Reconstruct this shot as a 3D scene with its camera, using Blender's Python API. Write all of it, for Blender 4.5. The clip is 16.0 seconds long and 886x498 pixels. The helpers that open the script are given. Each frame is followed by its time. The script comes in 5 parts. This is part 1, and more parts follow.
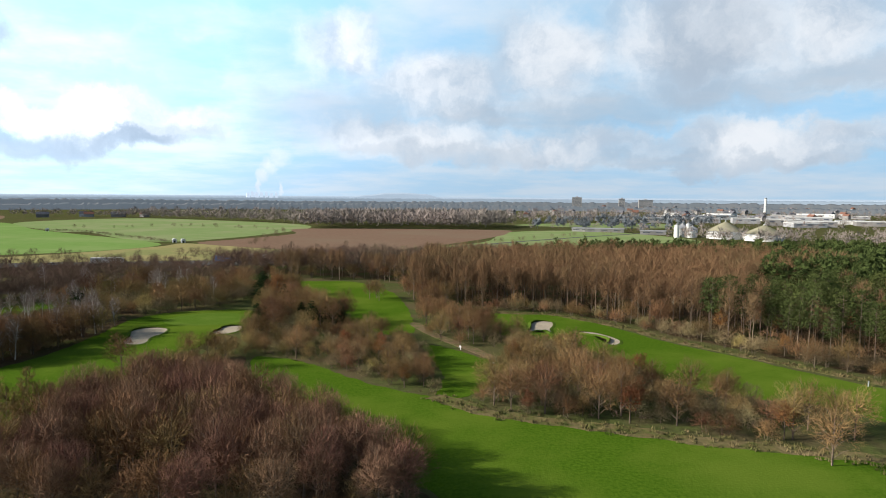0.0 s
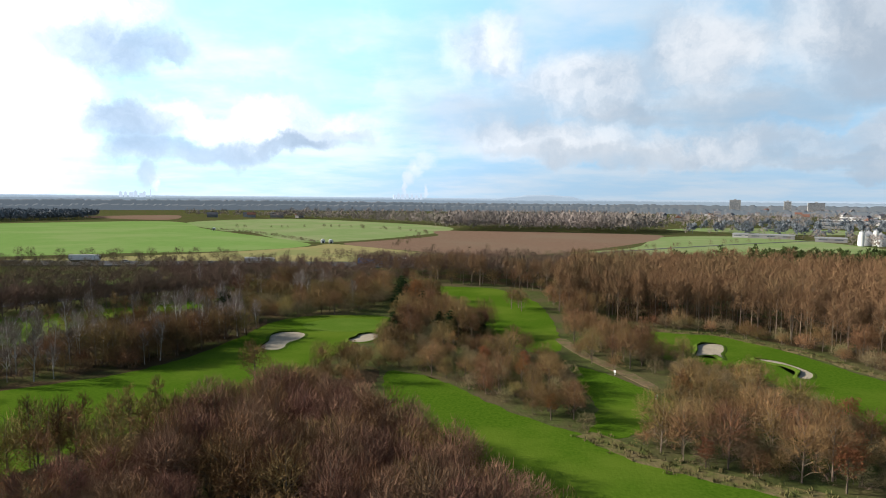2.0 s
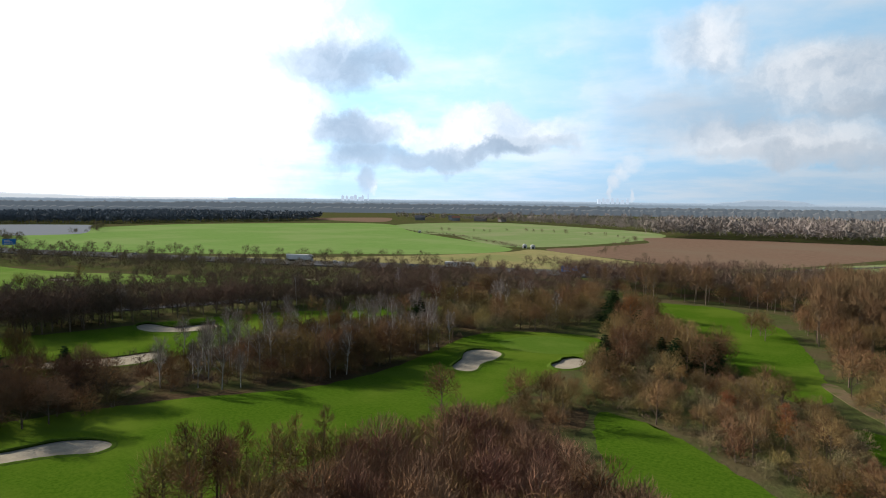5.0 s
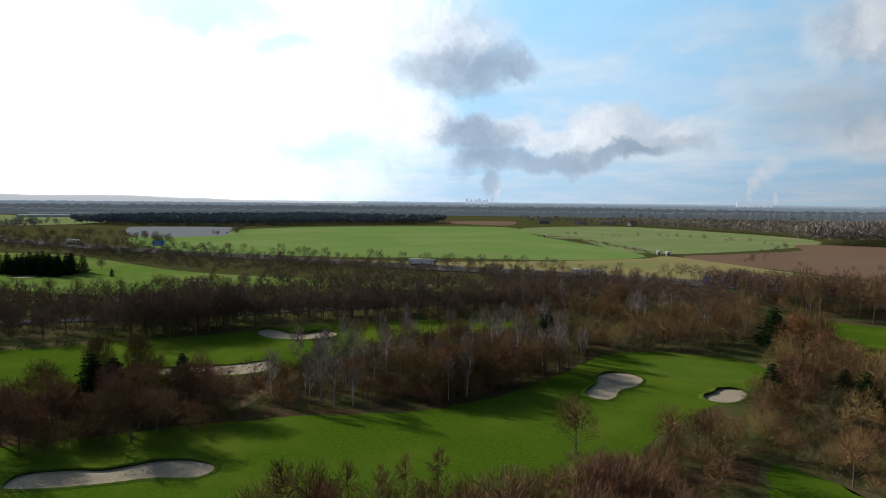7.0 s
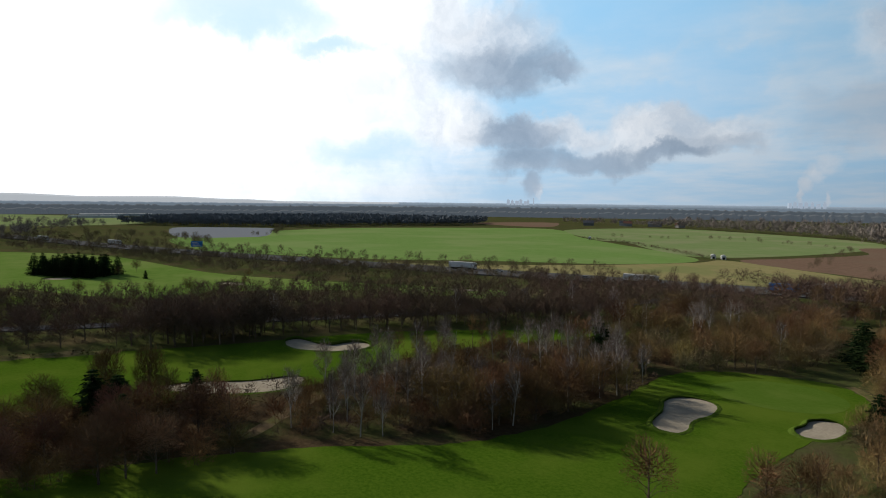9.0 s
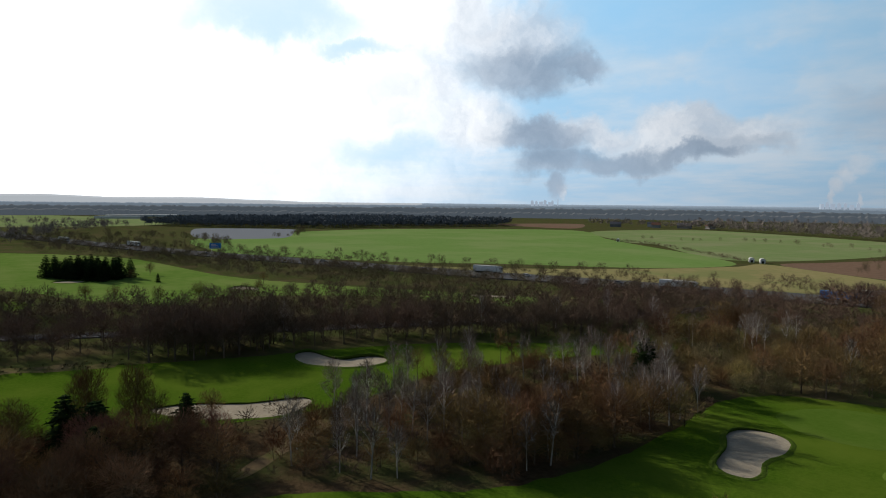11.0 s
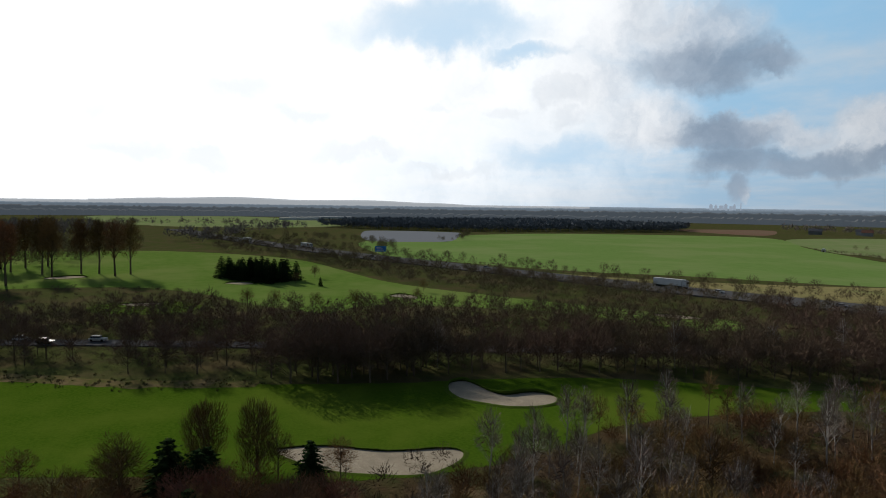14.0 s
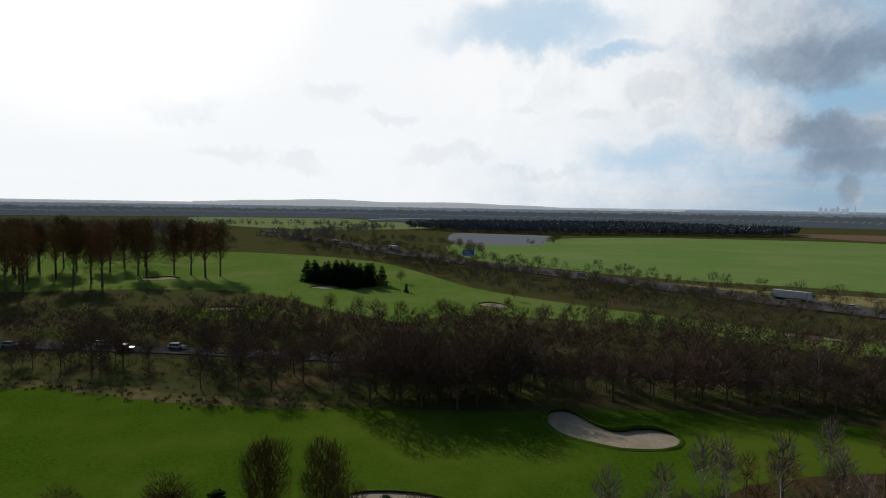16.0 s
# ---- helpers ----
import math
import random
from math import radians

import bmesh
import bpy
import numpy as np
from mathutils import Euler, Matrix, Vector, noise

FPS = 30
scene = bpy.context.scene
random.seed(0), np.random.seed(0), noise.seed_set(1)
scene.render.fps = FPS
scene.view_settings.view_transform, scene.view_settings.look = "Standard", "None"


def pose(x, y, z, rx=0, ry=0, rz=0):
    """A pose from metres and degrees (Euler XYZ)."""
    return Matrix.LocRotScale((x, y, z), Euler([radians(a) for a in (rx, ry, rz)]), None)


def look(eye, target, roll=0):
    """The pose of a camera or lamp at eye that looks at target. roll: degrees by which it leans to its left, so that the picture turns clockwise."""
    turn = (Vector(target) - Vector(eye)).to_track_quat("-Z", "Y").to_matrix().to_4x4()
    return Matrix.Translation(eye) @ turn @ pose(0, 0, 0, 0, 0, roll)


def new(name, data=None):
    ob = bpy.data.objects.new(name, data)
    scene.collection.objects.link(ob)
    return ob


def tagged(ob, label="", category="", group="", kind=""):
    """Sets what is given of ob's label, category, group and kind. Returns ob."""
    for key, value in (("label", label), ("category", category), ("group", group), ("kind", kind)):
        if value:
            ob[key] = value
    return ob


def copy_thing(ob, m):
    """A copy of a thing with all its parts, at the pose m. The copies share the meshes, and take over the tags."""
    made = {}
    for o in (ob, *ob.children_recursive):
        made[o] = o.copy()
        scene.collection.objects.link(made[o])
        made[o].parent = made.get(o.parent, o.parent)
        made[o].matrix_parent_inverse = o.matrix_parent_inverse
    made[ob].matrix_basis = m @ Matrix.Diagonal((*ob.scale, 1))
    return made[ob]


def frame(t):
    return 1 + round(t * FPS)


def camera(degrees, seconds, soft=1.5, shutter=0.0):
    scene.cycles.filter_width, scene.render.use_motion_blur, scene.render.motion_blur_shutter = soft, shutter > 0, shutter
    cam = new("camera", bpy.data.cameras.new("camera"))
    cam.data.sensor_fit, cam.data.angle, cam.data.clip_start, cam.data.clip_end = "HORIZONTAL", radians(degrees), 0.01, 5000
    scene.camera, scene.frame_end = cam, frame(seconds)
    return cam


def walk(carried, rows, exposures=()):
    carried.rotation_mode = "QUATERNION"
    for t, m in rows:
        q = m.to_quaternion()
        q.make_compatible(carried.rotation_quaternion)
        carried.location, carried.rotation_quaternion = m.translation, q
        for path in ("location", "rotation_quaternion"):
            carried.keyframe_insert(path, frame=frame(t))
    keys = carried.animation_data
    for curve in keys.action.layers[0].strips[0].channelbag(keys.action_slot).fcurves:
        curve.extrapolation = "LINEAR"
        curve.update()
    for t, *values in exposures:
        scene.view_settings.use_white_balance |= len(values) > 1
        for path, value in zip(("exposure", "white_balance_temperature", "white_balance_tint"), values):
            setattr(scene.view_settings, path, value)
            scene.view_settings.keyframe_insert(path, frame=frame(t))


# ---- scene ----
cam = camera(67.9, 16.0, soft=1.0)
PATH = [
    (0, (0.753, 0.553, 37.43), (0.669, 2.545, 37.273), 0.4),
    (0.5, (0.522, 4.654, 37.482), (0.323, 6.638, 37.327), 0.5),
    (1, (-0.061, 8.6, 37.541), (-0.385, 10.568, 37.386), 0.5),
    (1.5, (-1.139, 12.409, 37.601), (-1.542, 14.361, 37.447), 0.5),
    (2, (-2.226, 16.115, 37.621), (-2.732, 18.044, 37.467), 0.5),
    (2.5, (-3.369, 19.846, 37.617), (-3.947, 21.754, 37.463), 0.5),
    (3, (-4.84, 23.615, 37.57), (-5.503, 25.496, 37.417), 0.5),
    (3.5, (-6.381, 27.348, 37.48), (-7.1, 29.208, 37.329), 0.6),
    (4, (-8.196, 30.923, 37.323), (-8.992, 32.752, 37.174), 0.6),
    (4.5, (-10.168, 34.414, 37.166), (-11.105, 36.175, 37.018), 0.9),
    (5, (-12.374, 37.928, 37.003), (-13.436, 39.617, 36.856), 0.7),
    (5.2, (-13.249, 39.245, 36.993), (-14.377, 40.89, 36.846), 0.9),
    (7.3, (-23.166, 51.051, 37.095), (-24.534, 52.504, 36.954), 0.5),
    (7.5, (-24.289, 52.285, 37.081), (-25.663, 53.732, 36.94), 0.5),
    (8, (-27.234, 55.413, 36.919), (-28.622, 56.847, 36.779), 0.6),
    (8.5, (-29.988, 57.891, 36.854), (-31.414, 59.288, 36.715), 0.6),
    (9, (-32.887, 60.702, 36.77), (-34.333, 62.077, 36.631), 0.6),
    (11.5, (-48.169, 74.061, 36.704), (-49.703, 75.337, 36.569), 0.6),
    (12, (-51.894, 76.775, 36.713), (-53.493, 77.969, 36.579), 0.7),
    (12.5, (-55.56, 79.704, 36.709), (-57.228, 80.8, 36.575), 0.6),
    (13, (-59.454, 82.104, 36.784), (-61.158, 83.143, 36.651), 0.7),
    (13.5, (-63.27, 84.115, 36.896), (-65.019, 85.077, 36.763), 0.8),
    (14, (-66.838, 85.972, 36.927), (-68.613, 86.885, 36.794), 0.8),
    (14.5, (-70.734, 87.758, 36.899), (-72.533, 88.622, 36.768), 0.8),
    (15, (-74.655, 89.347, 36.948), (-76.483, 90.147, 36.817), 0.8),
    (15.5, (-78.633, 90.531, 37.099), (-80.489, 91.264, 36.967), 0.9),
    (16, (-82.387, 91.492, 37.123), (-84.266, 92.163, 36.993), 0.9),
]
walk(cam, [(t, look(eye, target, roll)) for t, eye, target, roll in PATH], exposures=((0.0, 1.14), (5.0, 0.9), (7.5, 0.38), (9.0, 0.26), (12.5, 0.17), (16.0, -0.18)))
SUN_AZ, SUN_EL = 98.0, 23.0     # degrees left of +y, and up


def azel(az, el):
    a, e = radians(az), radians(el)
    return Vector((-math.sin(a) * math.cos(e), math.cos(a) * math.cos(e), math.sin(e)))


# ---- world, sun ----
class Nodes:
    """Small helper to write node trees as expressions."""

    def __init__(self, tree):
        self.t = tree
        tree.nodes.clear()

    def add(self, kind, **sets):
        n = self.t.nodes.new(kind)
        for k, v in sets.items():
            setattr(n, k, v)
        return n

    def put(self, socket, v):
        if isinstance(v, bpy.types.NodeSocket):
            self.t.links.new(v, socket)
        else:
            socket.default_value = v

    def math(self, op, a, b=0.0, c=0.0, clamp=False):
        n = self.add("ShaderNodeMath", operation=op, use_clamp=clamp)
        for s, v in zip(n.inputs, (a, b, c)):
            self.put(s, v)
        return n.outputs[0]

    def vec(self, op, a, b=(0, 0, 0)):
        n = self.add("ShaderNodeVectorMath", operation=op)
        self.put(n.inputs[0], a)
        self.put(n.inputs[1], b)
        return n.outputs["Value"] if op in ("DOT_PRODUCT", "LENGTH") else n.outputs["Vector"]

    def noise(self, vector, scale, detail=4.0, rough=0.55, colour=False):
        n = self.add("ShaderNodeTexNoise")
        self.put(n.inputs["Vector"], vector)
        n.inputs["Scale"].default_value, n.inputs["Detail"].default_value, n.inputs["Roughness"].default_value = scale, detail, rough
        return n.outputs["Color" if colour else "Fac"]

    def ramp(self, v, lo, hi, a=0.0, b=1.0, smooth=True):
        n = self.add("ShaderNodeMapRange", interpolation_type="SMOOTHSTEP" if smooth else "LINEAR")
        for s, x in zip(n.inputs, (v, lo, hi, a, b)):
            self.put(s, x)
        return n.outputs[0]

    def mix(self, f, a, b, kind="MIX"):
        n = self.add("ShaderNodeMix", data_type="RGBA", blend_type=kind)
        self.put(n.inputs["Factor"], f)
        self.put(n.inputs["A"], (*a, 1) if isinstance(a, tuple) and len(a) == 3 else a)
        self.put(n.inputs["B"], (*b, 1) if isinstance(b, tuple) and len(b) == 3 else b)
        return n.outputs["Result"]


def build_world():
    world = bpy.data.worlds.new("sky")
    scene.world = world
    world.use_nodes = True
    n = Nodes(world.node_tree)
    way = n.add("ShaderNodeTexCoord").outputs["Generated"]
    sky = n.add("ShaderNodeTexSky", sky_type="NISHITA", sun_disc=False, sun_elevation=radians(SUN_EL), sun_rotation=radians(-SUN_AZ))
    sky.air_density, sky.dust_density, sky.ozone_density = 1.0, 0.6, 2.0
    # direction with ragged edges, then azimuth and elevation in degrees
    fine = n.vec("SUBTRACT", n.noise(way, 9.0, 7.0, 0.6, True), (0.5, 0.5, 0.5))
    s = n.add("ShaderNodeVectorMath", operation="SCALE")
    n.put(s.inputs[0], fine)
    s.inputs["Scale"].default_value = 0.13
    bent = n.vec("ADD", way, s.outputs[0])

    def angles(v):
        x = n.add("ShaderNodeSeparateXYZ")
        n.put(x.inputs[0], v)
        az = n.math("MULTIPLY", n.math("ARCTAN2", n.math("MULTIPLY", x.outputs[0], -1.0), x.outputs[1]), 57.2958)
        el = n.math("MULTIPLY", n.math("ARCSINE", x.outputs[2]), 57.2958)
        return az, el, x.outputs[2]

    az, el, up = angles(bent)
    _, el0, up0 = angles(way)

    # the same with small ragged edges, for steam
    s2 = n.add("ShaderNodeVectorMath", operation="SCALE")
    n.put(s2.inputs[0], n.vec("SUBTRACT", n.noise(way, 60.0, 5.0, 0.6, True), (0.5, 0.5, 0.5)))
    s2.inputs["Scale"].default_value = 0.02
    az2, el2, _ = angles(n.vec("ADD", way, s2.outputs[0]))

    def blob(a, e, wa, we, soft=1.0, crisp=False):
        dx = n.math("DIVIDE", n.math("SUBTRACT", az2 if crisp else az, a), wa)
        dy = n.math("DIVIDE", n.math("SUBTRACT", el2 if crisp else el, e), we)
        r2 = n.math("ADD", n.math("MULTIPLY", dx, dx), n.math("MULTIPLY", dy, dy))
        return n.ramp(r2, 1.0 + soft * 0.4, 1.0 - soft, 0.0, 1.0)

    def most(blobs):
        out = blobs[0]
        for b in blobs[1:]:
            out = n.math("MAXIMUM", out, b)
        return out

    # high flat cloud sheet, in plan at cloud height
    plan = n.add("ShaderNodeCombineXYZ")
    x = n.add("ShaderNodeSeparateXYZ")
    n.put(x.inputs[0], way)
    lift = n.math("ADD", n.math("MAXIMUM", up0, 0.0), 0.12)
    n.put(plan.inputs[0], n.math("DIVIDE", x.outputs[0], lift))
    n.put(plan.inputs[1], n.math("DIVIDE", x.outputs[1], lift))
    sheet = n.noise(plan.outputs[0], 0.75, 8.0, 0.6)
    low = n.ramp(el0, 17.0, 28.0, 1.0, 0.04)
    veil = n.math("MULTIPLY", n.ramp(sheet, 0.36, 0.66), low)
    puff = n.math("ADD", n.math("MULTIPLY", n.noise(bent, 6.0, 7.0, 0.6), 0.75), n.math("MULTIPLY", n.noise(n.vec("ADD", bent, (0.0, 0.0, 0.03)), 17.0, 6.0, 0.6), 0.25))
    sunward = n.vec("DOT_PRODUCT", way, tuple(azel(SUN_AZ, SUN_EL)))
    glow = n.math("MULTIPLY", n.ramp(n.math("ADD", sunward, n.math("MULTIPLY", n.math("SUBTRACT", puff, 0.5), 0.35)), 0.50, 0.86), n.ramp(el0, 19.0, 30.0, 1.0, 0.1))
    halo = n.ramp(sunward, 0.94, 0.999)
    white = most([blob(-27, 12.8, 5.5, 3.4), blob(-7, 11.7, 6.0, 4.0), blob(2, 9.5, 7, 3.5), blob(-18, 12.5, 9, 5), blob(-38, 12, 9, 6), blob(6, 5.0, 9, 2.0), blob(-8, 4.4, 10, 1.6), blob(-24, 4.3, 11, 1.9), blob(-42, 5, 12, 3),
                  blob(11, 12, 5, 3), blob(49.5, 15.5, 6, 5), blob(51, 10, 4.5, 3), blob(46, 7, 5, 2.4), blob(43, 14.5, 6, 2.4), blob(36, 6.5, 5, 1.6), blob(28, 6, 8, 2.2),
                  blob(18.1, 0.9, 0.25, 0.8, 1.2, True), blob(17.8, 1.8, 0.45, 0.8, 1.4, True), blob(17.2, 2.6, 0.7, 0.8, 1.8, True), blob(16.4, 3.2, 1.0, 0.7, 2.2, True), blob(16.3, 0.6, 0.2, 0.6, 1.4, True), blob(38.5, 0.7, 0.4, 0.7), blob(66, 10, 12, 3), blob(63, 18, 6, 1)])
    dark = most([blob(42.0, 11.5, 5.8, 2.5, 0.9), blob(37.8, 11.2, 3.0, 1.3, 0.9), blob(40.2, 5.9, 4.0, 1.7, 0.9), blob(39.0, 3.9, 3.2, 1.8, 0.9), blob(38.8, 1.8, 0.9, 1.4, 0.9, True), blob(34.0, 3.9, 5.2, 1.4, 0.9), blob(27.5, 4.2, 3.6, 0.9, 0.9)])
    grey = most([blob(53.1, 9.0, 1.9, 1.1, 0.9), blob(52.8, 7.2, 1.4, 0.8, 0.9), blob(88.5, 4.4, 3.6, 0.8), blob(82.5, 3.7, 3.0, 0.6), blob(92, 7.5, 4, 0.9), blob(74.5, 7.5, 2.5, 0.6), blob(46.0, 15.6, 2.6, 1.8), blob(41.5, 6.2, 4.5, 1.4), blob(29.5, 3.9, 4.0, 1.1), blob(24.5, 5.0, 4, 1.0), blob(57.3, 8.0, 1.6, 0.7), blob(63, 8.4, 1.8, 0.5), blob(70, 4.5, 5, 0.8), blob(62, 3.2, 5, 0.6), blob(80, 9, 3, 1.0),
                 blob(-10.5, 7.0, 7.5, 1.5), blob(-19.5, 8.0, 8, 1.8), blob(-29, 9.0, 7, 1.3), blob(-1, 7.0, 5, 1.1), blob(-19, 12.3, 4.5, 3.5), blob(-36, 15.5, 8, 2.4), blob(3, 4.0, 10, 0.9), blob(-20, 3.0, 14, 0.7), blob(12, 6.5, 7, 2.5)])
    blue = most([blob(17, 16.3, 9, 2.0), blob(10.9, 9.9, 1.8, 0.9), blob(-28, 6.7, 10, 1.0), blob(-14, 5.9, 4, 0.6), blob(63, 14.6, 9, 2.4), blob(56, 12.5, 4, 1.0), blob(53.5, 4.4, 5, 1.6, 1.6), blob(29, 15.5, 9, 3.5), blob(23, 11, 5, 2.0), blob(2, 18.5, 6, 1.6), blob(27, 9, 7, 1.6)])
    base = n.mix(veil, n.mix(low, sky.outputs[0], (5.0, 8.3, 11.4)), (8.2, 9.7, 11.2))
    base = n.mix(n.math("MULTIPLY", blue, 0.5), base, (3.9, 8.2, 12.4))
    lit = n.mix(n.ramp(puff, 0.38, 0.60), (6.3, 7.5, 9.0), (11.2, 11.6, 12.2))
    base = n.mix(n.math("MULTIPLY", white, 0.9), base, lit)
    shade = n.mix(n.ramp(puff, 0.3, 0.7), (2.9, 3.9, 5.3), (5.0, 6.3, 8.0))
    base = n.mix(n.math("MULTIPLY", grey, 0.5), base, n.mix(0.5, shade, (7.0, 7.9, 9.0)))
    base = n.mix(n.math("MULTIPLY", dark, 0.88), base, shade)
    haze = n.ramp(el0, 5.0, 0.0)
    base = n.mix(n.math("MULTIPLY", haze, 0.45), base, (5.8, 7.1, 8.6))
    near_sun = n.add("ShaderNodeVectorMath", operation="SCALE")
    n.put(near_sun.inputs[0], base)
    n.put(near_sun.inputs["Scale"], n.ramp(sunward, -0.2, 0.75, 0.95, 1.85))
    base = near_sun.outputs[0]
    base = n.mix(n.math("MULTIPLY", glow, n.math("SUBTRACT", n.math("SUBTRACT", n.math("SUBTRACT", 0.92, n.math("MULTIPLY", dark, 0.40)), n.math("MULTIPLY", blue, 0.60)), n.math("MULTIPLY", grey, 0.13))), base, (29.0, 29.4, 29.8))
    base = n.mix(halo, base, (36.0, 35.5, 35.0))
    whole = n.add("ShaderNodeVectorMath", operation="SCALE")
    n.put(whole.inputs[0], base)
    whole.inputs["Scale"].default_value = 0.75
    base = whole.outputs[0]
    bg = n.add("ShaderNodeBackground")
    n.put(bg.inputs["Color"], base)
    bg.inputs["Strength"].default_value = 0.05
    out = n.add("ShaderNodeOutputWorld")
    n.put(out.inputs[0], bg.outputs[0])


build_world()
sun = new("sun", bpy.data.lights.new("sun", "SUN"))
sun.data.energy, sun.data.angle, sun.data.color = 5.0, radians(0.6), (1.0, 0.93, 0.82)
sun.matrix_world = look(azel(SUN_AZ, SUN_EL) * 100, (0, 0, 0))


# ---- materials ----
def material(name, a, b, scale, rough=0.9, c=None, scale2=0.03, bump=0.0, bump_scale=8.0, vary=0.0, island=0.0, spec=0.0, metal=0.0, see=0.0, haze=None):
    """Two colours in a fine noise, a third in broad patches; vary: tint by object, island: tint by loose piece, haze:
    distance haze put in as a glow.
    """
    m = bpy.data.materials.new(name)
    m.use_nodes = True
    n = Nodes(m.node_tree)
    place = n.add("ShaderNodeNewGeometry")
    at = place.outputs["Position"]
    col = n.mix(n.ramp(n.noise(at, scale, 5.0, 0.65), 0.32, 0.68), a, b)
    if c:
        col = n.mix(n.ramp(n.noise(at, scale2, 5.0, 0.6), 0.42, 0.66), col, c)
    for amount, src in ((vary, n.add("ShaderNodeObjectInfo").outputs["Random"] if vary else None), (island, place.outputs["Random Per Island"])):
        if amount:
            h = n.add("ShaderNodeHueSaturation")
            n.put(h.inputs["Hue"], n.ramp(src, 0, 1, 0.5 - 0.025 * amount, 0.5 + 0.025 * amount, False))
            n.put(h.inputs["Value"], n.ramp(n.math("FRACT", n.math("MULTIPLY", src, 7.31)), 0, 1, 1 - 0.45 * amount, 1 + 0.45 * amount, False))
            n.put(h.inputs["Color"], col)
            col = h.outputs[0]
    p = n.add("ShaderNodeBsdfPrincipled")
    n.put(p.inputs["Base Color"], col)
    p.inputs["Roughness"].default_value, p.inputs["Specular IOR Level"].default_value, p.inputs["Metallic"].default_value = rough, spec, metal
    if bump:
        k = n.add("ShaderNodeBump")
        k.inputs["Strength"].default_value, k.inputs["Distance"].default_value = bump, 0.3
        n.put(k.inputs["Height"], n.noise(at, bump_scale, 4.0))
        n.put(p.inputs["Normal"], k.outputs[0])
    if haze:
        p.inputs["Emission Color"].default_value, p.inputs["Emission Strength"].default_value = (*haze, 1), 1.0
    out = n.add("ShaderNodeOutputMaterial")
    shader = p.outputs[0]
    if see:
        tr = n.add("ShaderNodeBsdfTranslucent")
        n.put(tr.inputs[0], col)
        mx = n.add("ShaderNodeMixShader")
        mx.inputs[0].default_value = see
        n.put(mx.inputs[1], shader)
        n.put(mx.inputs[2], tr.outputs[0])
        shader = mx.outputs[0]
    n.put(out.inputs[0], shader)
    return m


